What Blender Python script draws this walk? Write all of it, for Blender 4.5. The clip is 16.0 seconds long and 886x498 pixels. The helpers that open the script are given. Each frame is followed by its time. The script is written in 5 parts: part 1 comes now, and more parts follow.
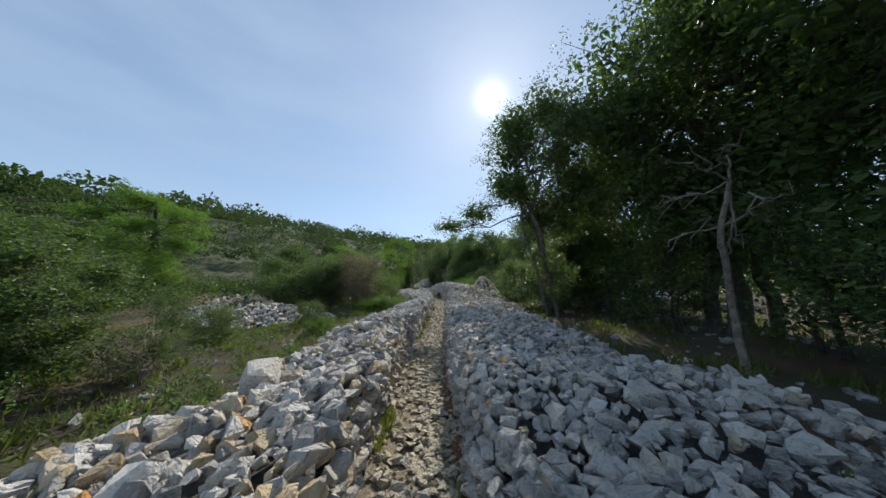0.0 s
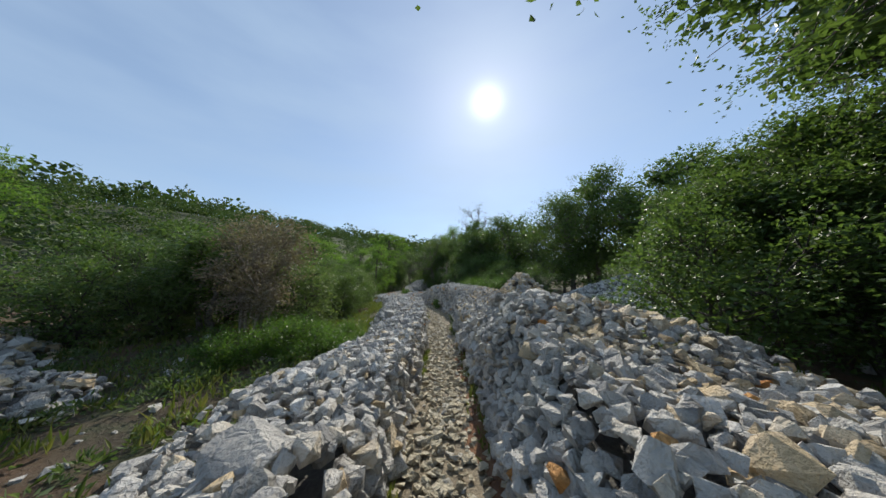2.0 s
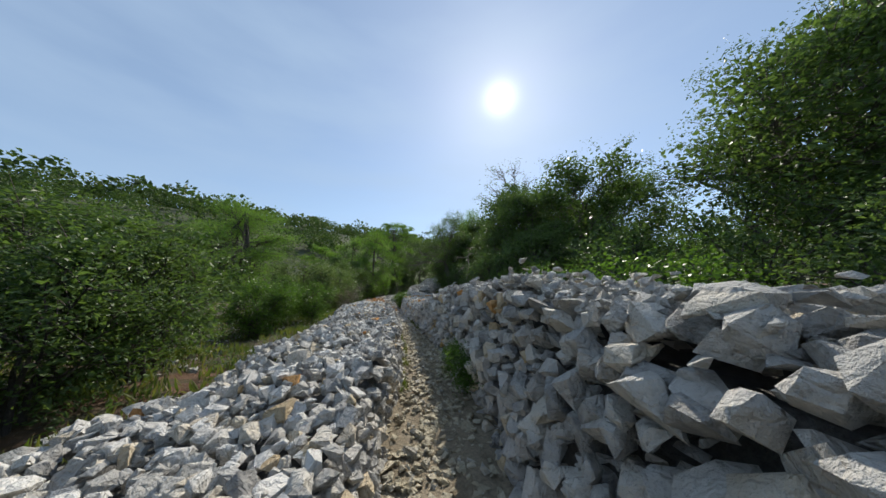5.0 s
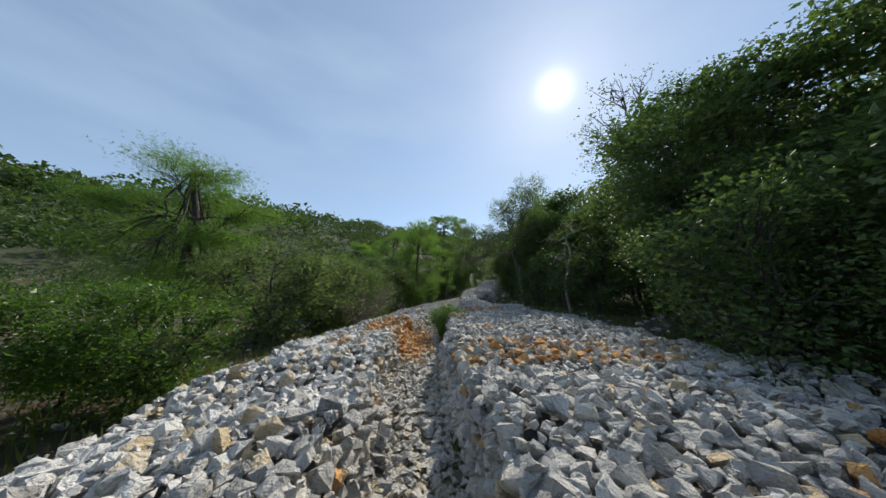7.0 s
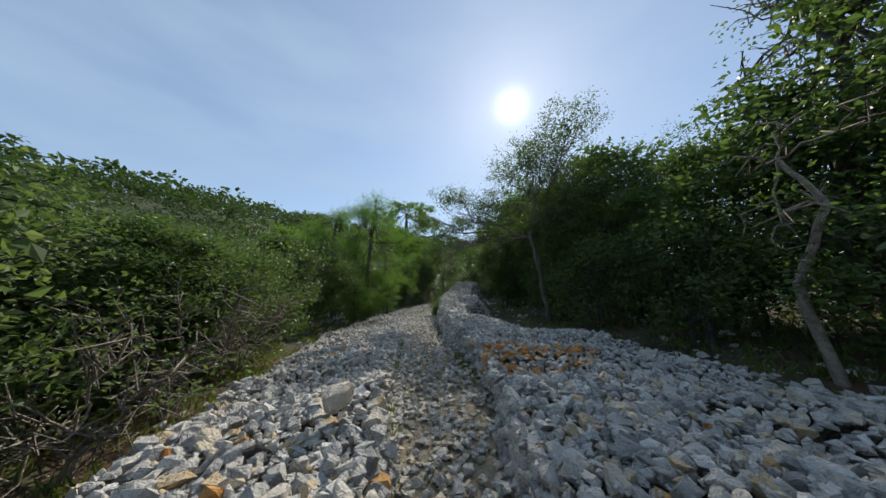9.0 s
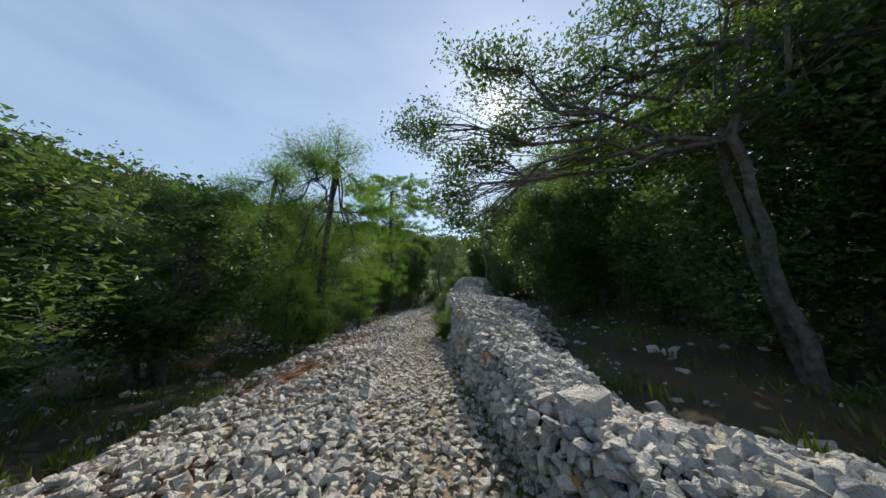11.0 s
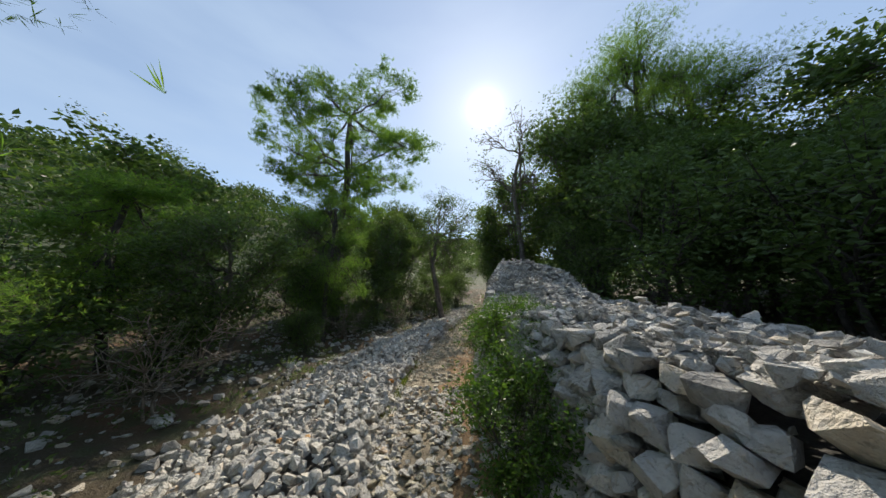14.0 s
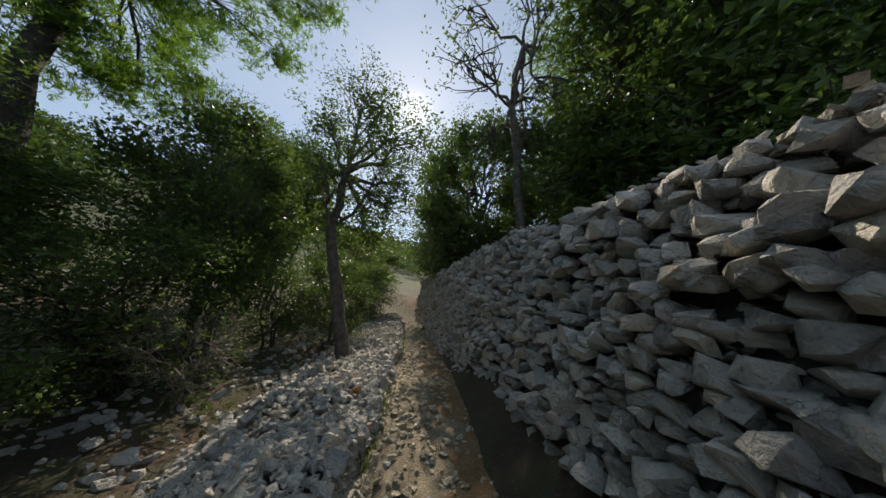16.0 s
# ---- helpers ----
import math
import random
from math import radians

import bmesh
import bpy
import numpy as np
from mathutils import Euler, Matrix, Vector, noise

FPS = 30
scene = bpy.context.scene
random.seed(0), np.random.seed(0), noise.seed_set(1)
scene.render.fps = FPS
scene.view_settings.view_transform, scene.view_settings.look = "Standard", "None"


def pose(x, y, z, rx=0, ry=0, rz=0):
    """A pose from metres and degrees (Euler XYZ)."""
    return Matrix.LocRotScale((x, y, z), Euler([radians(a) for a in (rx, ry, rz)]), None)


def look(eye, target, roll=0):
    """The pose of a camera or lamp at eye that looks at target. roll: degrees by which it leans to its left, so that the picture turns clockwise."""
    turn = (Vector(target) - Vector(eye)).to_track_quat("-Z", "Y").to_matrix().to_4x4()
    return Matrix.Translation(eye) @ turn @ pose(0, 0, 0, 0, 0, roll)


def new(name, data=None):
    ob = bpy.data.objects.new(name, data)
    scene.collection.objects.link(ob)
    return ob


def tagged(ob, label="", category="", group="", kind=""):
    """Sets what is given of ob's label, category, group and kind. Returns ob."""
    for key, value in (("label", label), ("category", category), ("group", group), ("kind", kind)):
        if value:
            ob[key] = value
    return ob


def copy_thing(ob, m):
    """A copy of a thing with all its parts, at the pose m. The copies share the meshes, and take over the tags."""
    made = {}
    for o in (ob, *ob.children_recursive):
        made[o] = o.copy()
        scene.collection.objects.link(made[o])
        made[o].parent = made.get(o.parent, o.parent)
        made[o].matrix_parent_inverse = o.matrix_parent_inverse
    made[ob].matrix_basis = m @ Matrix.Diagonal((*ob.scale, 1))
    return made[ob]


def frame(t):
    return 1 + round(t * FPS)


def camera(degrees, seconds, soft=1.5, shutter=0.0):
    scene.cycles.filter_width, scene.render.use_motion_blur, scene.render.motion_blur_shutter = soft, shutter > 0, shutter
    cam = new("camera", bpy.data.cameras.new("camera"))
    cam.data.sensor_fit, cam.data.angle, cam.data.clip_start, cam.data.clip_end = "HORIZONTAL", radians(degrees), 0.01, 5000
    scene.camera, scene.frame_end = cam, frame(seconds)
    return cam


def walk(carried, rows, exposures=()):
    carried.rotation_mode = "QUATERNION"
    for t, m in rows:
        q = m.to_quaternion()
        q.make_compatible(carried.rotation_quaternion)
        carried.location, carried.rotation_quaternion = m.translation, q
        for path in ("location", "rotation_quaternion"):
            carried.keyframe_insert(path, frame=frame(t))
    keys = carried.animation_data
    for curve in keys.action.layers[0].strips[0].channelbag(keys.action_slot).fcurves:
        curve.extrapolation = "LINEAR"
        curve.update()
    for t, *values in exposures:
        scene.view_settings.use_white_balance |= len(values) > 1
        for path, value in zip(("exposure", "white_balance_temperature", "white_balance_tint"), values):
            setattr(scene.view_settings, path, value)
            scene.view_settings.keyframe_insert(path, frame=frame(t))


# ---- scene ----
# ---- the camera and its walk ----
cam = camera(120.0, 16.0, soft=1.5)
PATH = (
    (0.0, 0.000, 0.000, 0.850, 0.00, 7.70, 0.00),
    (0.5, -0.093, 1.462, 0.850, -0.40, 8.00, -0.10),
    (1.0, -0.153, 2.831, 0.850, -1.20, 8.10, -0.20),
    (1.5, -0.179, 4.154, 0.850, -1.80, 8.30, -0.30),
    (2.0, -0.162, 5.450, 0.850, -1.00, 8.15, -0.15),
    (2.5, -0.128, 6.695, 0.850, 0.70, 8.00, 0.00),
    (3.0, -0.145, 7.856, 0.850, 0.80, 8.40, 0.50),
    (3.5, -0.145, 9.046, 0.870, -0.40, 8.00, 0.30),
    (4.0, -0.151, 10.246, 0.870, -2.00, 8.00, 0.30),
    (4.5, -0.182, 11.445, 0.870, -1.40, 8.00, 0.30),
    (5.0, -0.246, 12.664, 0.870, 2.50, 8.00, 0.30),
    (5.5, -0.355, 13.909, 0.900, 4.00, 8.80, 0.00),
    (6.1, -0.571, 15.444, 0.900, 8.00, 8.80, 0.00),
    (6.7, -0.903, 17.009, 0.900, 12.50, 8.80, 0.00),
    (7.3, -1.344, 18.547, 0.900, 15.30, 8.80, 0.00),
    (7.5, -1.544, 19.080, 0.930, 15.11, 9.30, 0.00),
    (8.0, -2.031, 20.392, 0.930, 13.50, 9.40, -0.10),
    (8.5, -2.404, 21.555, 0.930, 9.89, 9.50, -0.20),
    (9.0, -2.670, 22.600, 0.930, 4.76, 9.50, -0.50),
    (9.5, -2.917, 23.672, 0.980, 2.50, 9.10, 0.00),
    (10.1, -3.208, 25.041, 0.980, 1.00, 9.10, 0.00),
    (10.7, -3.460, 26.469, 0.980, 2.00, 9.10, 0.00),
    (11.3, -3.662, 27.905, 0.980, 2.00, 9.10, 0.00),
    (11.5, -3.712, 28.418, 1.000, 2.30, 9.10, -0.10),
    (12.0, -3.960, 29.712, 1.000, 0.10, 9.40, -0.40),
    (12.5, -4.102, 30.983, 1.000, 0.90, 9.50, -0.50),
    (13.0, -4.196, 32.248, 1.000, 2.20, 9.40, -0.30),
    (13.5, -4.206, 33.442, 1.000, 0.20, 9.20, -0.10),
    (14.0, -4.311, 34.670, 1.000, -1.50, 9.20, -0.30),
    (14.5, -4.498, 35.871, 1.000, -5.80, 9.40, -0.50),
    (15.0, -4.578, 37.047, 1.000, -9.80, 9.50, -0.90),
    (15.5, -4.470, 38.244, 1.000, -17.10, 9.90, -1.70),
    (16.0, -4.154, 39.596, 1.000, -20.60, 9.90, -2.20),
)
EXPOSURES = ((0.0, 0.0, 6700, 10), (9.0, 0.0, 6750, 10), (12.0, 0.2, 7000, 11), (14.0, 0.24, 7050, 12), (15.5, -0.12, 7400, 13), (16.0, 0.05, 7500, 13))
walk(cam, [(t, pose(x, y, z, 90 + p, r, a)) for t, x, y, z, a, p, r in PATH], EXPOSURES)

# ---- world and sun ----
SUN_AZ, SUN_EL = radians(11.6), radians(37.6)          # to the right of +y, above the horizon
SUN_DIR = Vector((math.sin(SUN_AZ) * math.cos(SUN_EL), math.cos(SUN_AZ) * math.cos(SUN_EL), math.sin(SUN_EL)))


def make_world():
    w = bpy.data.worlds.new("sky")
    scene.world = w
    w.use_nodes = True
    nt = w.node_tree
    nt.nodes.clear()
    out = nt.nodes.new("ShaderNodeOutputWorld")
    bg = nt.nodes.new("ShaderNodeBackground")
    sky = nt.nodes.new("ShaderNodeTexSky")
    sky.sky_type = "NISHITA"
    sky.sun_disc = False
    sky.sun_elevation, sky.sun_rotation = SUN_EL, SUN_AZ
    sky.air_density, sky.dust_density, sky.ozone_density = 1.0, 0.15, 2.5
    tc = nt.nodes.new("ShaderNodeTexCoord")
    nrm = nt.nodes.new("ShaderNodeVectorMath"); nrm.operation = "NORMALIZE"
    nt.links.new(tc.outputs["Generated"], nrm.inputs[0])
    # thin veils of high cloud
    mp = nt.nodes.new("ShaderNodeMapping"); mp.inputs["Scale"].default_value = (1.2, 1.2, 4.5)
    mp.inputs["Rotation"].default_value = (0.0, 0.5, 0.3)
    nt.links.new(nrm.outputs[0], mp.inputs["Vector"])
    nz = nt.nodes.new("ShaderNodeTexNoise"); nz.inputs["Scale"].default_value = 1.6
    nz.inputs["Detail"].default_value, nz.inputs["Roughness"].default_value = 5.0, 0.5
    nt.links.new(mp.outputs["Vector"], nz.inputs["Vector"])
    cr = nt.nodes.new("ShaderNodeMapRange")
    cr.inputs["From Min"].default_value, cr.inputs["From Max"].default_value = 0.42, 0.75
    cr.inputs["To Min"].default_value, cr.inputs["To Max"].default_value = 0.4, 0.75
    nt.links.new(nz.outputs["Fac"], cr.inputs["Value"])
    mix = nt.nodes.new("ShaderNodeMixRGB"); mix.inputs["Color2"].default_value = (*CLOUD, 1)
    nt.links.new(cr.outputs["Result"], mix.inputs["Fac"])
    nt.links.new(sky.outputs["Color"], mix.inputs["Color1"])
    # glare of the sun in the haze
    dot = nt.nodes.new("ShaderNodeVectorMath"); dot.operation = "DOT_PRODUCT"
    dot.inputs[1].default_value = SUN_DIR
    nt.links.new(nrm.outputs[0], dot.inputs[0])
    total = mix.outputs["Color"]
    for power, amount, tint in GLARE:
        clampd = nt.nodes.new("ShaderNodeMath"); clampd.operation = "MAXIMUM"; clampd.inputs[1].default_value = 0.0
        nt.links.new(dot.outputs["Value"], clampd.inputs[0])
        pw = nt.nodes.new("ShaderNodeMath"); pw.operation = "POWER"; pw.inputs[1].default_value = power
        nt.links.new(clampd.outputs[0], pw.inputs[0])
        sc = nt.nodes.new("ShaderNodeVectorMath"); sc.operation = "SCALE"
        sc.inputs[0].default_value = [amount * c for c in tint]
        nt.links.new(pw.outputs[0], sc.inputs["Scale"])
        add = nt.nodes.new("ShaderNodeVectorMath"); add.operation = "ADD"
        nt.links.new(total, add.inputs[0]); nt.links.new(sc.outputs[0], add.inputs[1])
        total = add.outputs[0]
    nt.links.new(total, bg.inputs["Color"])
    bg.inputs["Strength"].default_value = SKY
    nt.links.new(bg.outputs[0], out.inputs["Surface"])


SKY = 0.15
CLOUD = (2.9, 4.0, 5.5)
GLARE = ((9.0, 0.7, (1.0, 0.97, 0.95)), (70.0, 0.7, (1.0, 0.99, 0.95)), (1000.0, 4.8, (1.0, 1.0, 0.85)))
make_world()
sun = new("sun", bpy.data.lights.new("sun", "SUN"))
sun.data.energy, sun.data.angle, sun.data.color = 5.0, radians(0.6), (1.0, 0.95, 0.86)
sun.matrix_world = look(SUN_DIR * 60, (0, 0, 0))


# ---- materials ----
def shader(name):
    m = bpy.data.materials.new(name)
    m.use_nodes = True
    nt = m.node_tree
    nt.nodes.clear()
    out = nt.nodes.new("ShaderNodeOutputMaterial")
    b = nt.nodes.new("ShaderNodeBsdfPrincipled")
    nt.links.new(b.outputs[0], out.inputs["Surface"])
    return m, nt, b, out


def ramp(nt, fac, stops):
    r = nt.nodes.new("ShaderNodeValToRGB")
    r.color_ramp.elements.remove(r.color_ramp.elements[1])
    for i, (p, c) in enumerate(stops):
        e = r.color_ramp.elements[0] if i == 0 else r.color_ramp.elements.new(p)
        e.position, e.color = p, (*c, 1)
    nt.links.new(fac, r.inputs["Fac"])
    return r.outputs["Color"]


def noise_tex(nt, scale, detail=4.0, rough=0.55):
    tc = nt.nodes.new("ShaderNodeNewGeometry")
    n = nt.nodes.new("ShaderNodeTexNoise")
    n.inputs["Scale"].default_value, n.inputs["Detail"].default_value, n.inputs["Roughness"].default_value = scale, detail, rough
    nt.links.new(tc.outputs["Position"], n.inputs["Vector"])
    return n.outputs["Fac"]


def math_node(nt, op, a, b):
    n = nt.nodes.new("ShaderNodeMath"); n.operation = op
    for i, v in enumerate((a, b)):
        if isinstance(v, (int, float)):
            n.inputs[i].default_value = v
        else:
            nt.links.new(v, n.inputs[i])
    return n.outputs[0]


def blend(nt, fac, a, b, how="MIX"):
    n = nt.nodes.new("ShaderNodeMixRGB"); n.blend_type = how
    for key, v in (("Fac", fac), ("Color1", a), ("Color2", b)):
        if isinstance(v, (int, float)):
            n.inputs[key].default_value = v
        elif isinstance(v, tuple):
            n.inputs[key].default_value = (*v, 1)
        else:
            nt.links.new(v, n.inputs[key])
    return n.outputs[0]


def bump(nt, b, height, strength, distance):
    n = nt.nodes.new("ShaderNodeBump")
    n.inputs["Strength"].default_value, n.inputs["Distance"].default_value = strength, distance
    nt.links.new(height, n.inputs["Height"])
    nt.links.new(n.outputs[0], b.inputs["Normal"])


def piece_random(nt):
    geo, info = nt.nodes.new("ShaderNodeNewGeometry"), nt.nodes.new("ShaderNodeObjectInfo")
    return math_node(nt, "FRACT", math_node(nt, "ADD", geo.outputs["Random Per Island"], info.outputs["Random"]), 0.0)


def stone_material(name, stops, lichen, dark):
    m, nt, b, out = shader(name)
    base = ramp(nt, piece_random(nt), stops)
    patch = noise_tex(nt, 9.0, 6.0, 0.65)
    c = blend(nt, ramp(nt, patch, ((0.42, (0, 0, 0)), (0.66, (0.75, 0.75, 0.75)))), base, lichen)
    fine = noise_tex(nt, 55.0, 5.0, 0.7)
    c = blend(nt, ramp(nt, fine, ((0.33, (0.42, 0.42, 0.42)), (0.43, (0, 0, 0)))), c, dark)
    nt.links.new(c, b.inputs["Base Color"])
    b.inputs["Roughness"].default_value = 0.85
    b.inputs["Specular IOR Level"].default_value = 0.25
    # cracks and pits
    geo = nt.nodes.new("ShaderNodeNewGeometry")
    vor = nt.nodes.new("ShaderNodeTexVoronoi"); vor.feature = "DISTANCE_TO_EDGE"
    vor.inputs["Scale"].default_value = 16.0
    warp = nt.nodes.new("ShaderNodeVectorMath"); warp.operation = "ADD"
    nz = nt.nodes.new("ShaderNodeTexNoise"); nz.inputs["Scale"].default_value = 12.0
    nt.links.new(geo.outputs["Position"], nz.inputs["Vector"])
    sc = nt.nodes.new("ShaderNodeVectorMath"); sc.operation = "SCALE"; sc.inputs["Scale"].default_value = 0.12
    nt.links.new(nz.outputs["Color"], sc.inputs[0])
    nt.links.new(geo.outputs["Position"], warp.inputs[0]); nt.links.new(sc.outputs[0], warp.inputs[1])
    nt.links.new(warp.outputs[0], vor.inputs["Vector"])
    crack = ramp(nt, vor.outputs["Distance"], ((0.0, (0, 0, 0)), (0.12, (1, 1, 1))))
    rough = math_node(nt, "ADD", math_node(nt, "MULTIPLY", patch, 1.8), math_node(nt, "MULTIPLY", fine, 0.7))
    bump(nt, b, math_node(nt, "ADD", rough, math_node(nt, "MULTIPLY", crack, 0.18)), 1.0, 0.028)
    return m


STONE = stone_material("limestone", ((0.0, (0.21, 0.205, 0.195)), (0.3, (0.36, 0.35, 0.33)), (0.65, (0.50, 0.48, 0.445)), (0.88, (0.61, 0.575, 0.51)), (1.0, (0.60, 0.51, 0.38))), (0.63, 0.60, 0.54), (0.10, 0.095, 0.085))
GRAVEL = stone_material("pale_gravel", ((0.0, (0.34, 0.29, 0.20)), (0.5, (0.49, 0.43, 0.31)), (0.8, (0.57, 0.51, 0.39)), (1.0, (0.40, 0.39, 0.37))), (0.53, 0.48, 0.36), (0.15, 0.12, 0.08))
RUBBLE = stone_material("greyish_gravel", ((0.0, (0.30, 0.29, 0.27)), (0.5, (0.46, 0.44, 0.40)), (0.85, (0.58, 0.54, 0.465)), (1.0, (0.50, 0.36, 0.24))), (0.60, 0.57, 0.50), (0.13, 0.12, 0.11))
OCHRE = stone_material("ochre_limestone", ((0.0, (0.46, 0.19, 0.05)), (0.4, (0.60, 0.29, 0.09)), (0.75, (0.64, 0.39, 0.16)), (1.0, (0.50, 0.42, 0.28))), (0.55, 0.30, 0.13), (0.18, 0.08, 0.03))


CREAM = stone_material("cream_limestone", ((0.0, (0.42, 0.31, 0.18)), (0.4, (0.55, 0.42, 0.25)), (0.75, (0.63, 0.50, 0.32)), (1.0, (0.62, 0.56, 0.46))), (0.62, 0.52, 0.38), (0.24, 0.18, 0.12))
WHITE = stone_material("fresh_limestone", ((0.0, (0.54, 0.53, 0.51)), (0.5, (0.66, 0.645, 0.61)), (1.0, (0.76, 0.73, 0.67))), (0.74, 0.71, 0.65), (0.28, 0.26, 0.23))


def earth_material():
    m, nt, b, out = shader("stony_earth")
    big, mid, fine = noise_tex(nt, 0.55, 5.0), noise_tex(nt, 3.5, 6.0, 0.6), noise_tex(nt, 38.0, 6.0, 0.7)
    c = ramp(nt, big, ((0.35, (0.055, 0.045, 0.028)), (0.5, (0.10, 0.075, 0.042)), (0.66, (0.17, 0.085, 0.045))))
    c = blend(nt, ramp(nt, mid, ((0.48, (0, 0, 0)), (0.6, (0.85, 0.85, 0.85)))), c, (0.075, 0.085, 0.035))
    c = blend(nt, ramp(nt, fine, ((0.58, (0, 0, 0)), (0.7, (0.7, 0.7, 0.7)))), c, (0.24, 0.22, 0.19))
    # scrubby turf on the rising ground
    geo, sep = nt.nodes.new("ShaderNodeNewGeometry"), nt.nodes.new("ShaderNodeSeparateXYZ")
    nt.links.new(geo.outputs["Position"], sep.inputs[0])
    rise = nt.nodes.new("ShaderNodeMapRange")
    rise.inputs["From Min"].default_value, rise.inputs["From Max"].default_value, rise.inputs["To Max"].default_value = 0.5, 2.5, 0.9
    nt.links.new(sep.outputs["Z"], rise.inputs["Value"])
    c = blend(nt, rise.outputs[0], c, ramp(nt, mid, ((0.35, (0.035, 0.05, 0.02)), (0.65, (0.07, 0.09, 0.035)))))
    nt.links.new(c, b.inputs["Base Color"])
    b.inputs["Roughness"].default_value = 0.95
    bump(nt, b, math_node(nt, "ADD", mid, fine), 1.0, 0.06)
    return m


EARTH = earth_material()


def soil_material(name, a, c2):
    m, nt, b, out = shader(name)
    mid, fine = noise_tex(nt, 5.0, 6.0, 0.6), noise_tex(nt, 60.0, 5.0, 0.7)
    c = ramp(nt, mid, ((0.35, a), (0.65, c2)))
    c = blend(nt, ramp(nt, fine, ((0.4, (0.5, 0.5, 0.5)), (0.6, (0, 0, 0)))), c, tuple(v * 0.5 for v in a))
    nt.links.new(c, b.inputs["Base Color"])
    b.inputs["Roughness"].default_value = 0.95
    bump(nt, b, fine, 0.9, 0.03)
    return m


CORE = soil_material("wall_fill", (0.10, 0.097, 0.09), (0.19, 0.18, 0.165))
PATHSOIL = soil_material("path_soil", (0.26, 0.21, 0.14), (0.36, 0.30, 0.21))
OCHRESOIL = soil_material("ochre_soil", (0.22, 0.13, 0.06), (0.34, 0.22, 0.11))
REDSOIL = soil_material("red_soil", (0.17, 0.075, 0.035), (0.26, 0.13, 0.06))


def leaf_material(name, stops, through_light=0.35, gloss=0.45, patch=1.7):
    m, nt, b, out = shader(name)
    geo = nt.nodes.new("ShaderNodeNewGeometry")
    r = math_node(nt, "ADD", math_node(nt, "MULTIPLY", geo.outputs["Random Per Island"], 0.62), math_node(nt, "MULTIPLY", noise_tex(nt, patch, 3.0), 0.55))
    c = ramp(nt, math_node(nt, "SUBTRACT", r, 0.08), stops)
    nt.links.new(c, b.inputs["Base Color"])
    b.inputs["Roughness"].default_value = gloss
    b.inputs["Specular IOR Level"].default_value = 0.3
    tr = nt.nodes.new("ShaderNodeBsdfTranslucent")
    bright = blend(nt, 1.0, c, (1.5, 1.6, 0.8), "MULTIPLY")
    nt.links.new(bright, tr.inputs["Color"])
    mx = nt.nodes.new("ShaderNodeMixShader")
    mx.inputs[0].default_value = through_light
    nt.links.new(b.outputs[0], mx.inputs[1]); nt.links.new(tr.outputs[0], mx.inputs[2])
    nt.links.new(mx.outputs[0], out.inputs["Surface"])
    return m


LEAF_OAK = leaf_material("holm_oak_leaf", ((0.0, (0.045, 0.08, 0.027)), (0.45, (0.08, 0.13, 0.042)), (0.8, (0.115, 0.175, 0.058)), (1.0, (0.16, 0.185, 0.08))), 0.38, 0.45)
LEAF_PINE = leaf_material("pine_needle", ((0.0, (0.06, 0.125, 0.032)), (0.5, (0.105, 0.19, 0.045)), (0.85, (0.155, 0.235, 0.06)), (1.0, (0.22, 0.22, 0.08))), 0.6, 0.55)
LEAF_SHRUB = leaf_material("mastic_leaf", ((0.0, (0.035, 0.075, 0.015)), (0.5, (0.07, 0.135, 0.025)), (0.85, (0.11, 0.19, 0.04)), (1.0, (0.15, 0.2, 0.05))), 0.45, 0.4)
LEAF_DRY = leaf_material("withered_leaf", ((0.0, (0.09, 0.075, 0.055)), (0.5, (0.17, 0.14, 0.105)), (1.0, (0.30, 0.25, 0.19))), 0.25, 0.6)
LEAF_GREY = leaf_material("grey_green_leaf", ((0.0, (0.05, 0.085, 0.035)), (0.5, (0.095, 0.14, 0.055)), (1.0, (0.17, 0.20, 0.10))), 0.42, 0.6)
LEAF_FAR = leaf_material("hill_scrub_leaf", ((0.0, (0.022, 0.045, 0.014)), (0.4, (0.042, 0.078, 0.022)), (0.7, (0.072, 0.115, 0.03)), (1.0, (0.12, 0.14, 0.045))), 0.3, 0.6, 0.22)
GRASS = leaf_material("grass_blade", ((0.0, (0.06, 0.10, 0.02)), (0.5, (0.11, 0.14, 0.035)), (1.0, (0.22, 0.19, 0.08))), 0.35, 0.6)


def bark_material(name, a, c2):
    m, nt, b, out = shader(name)
    n1, n2 = noise_tex(nt, 14.0, 6.0, 0.65), noise_tex(nt, 70.0, 4.0, 0.6)
    nt.links.new(ramp(nt, n1, ((0.35, a), (0.65, c2))), b.inputs["Base Color"])
    b.inputs["Roughness"].default_value = 0.9
    bump(nt, b, math_node(nt, "ADD", n1, n2), 1.0, 0.02)
    return m


BARK = bark_material("grey_bark", (0.07, 0.06, 0.05), (0.19, 0.17, 0.15))
BARK_DARK = bark_material("dark_bark", (0.035, 0.03, 0.026), (0.10, 0.085, 0.07))
TWIG = bark_material("dry_twig", (0.16, 0.13, 0.10), (0.36, 0.31, 0.25))


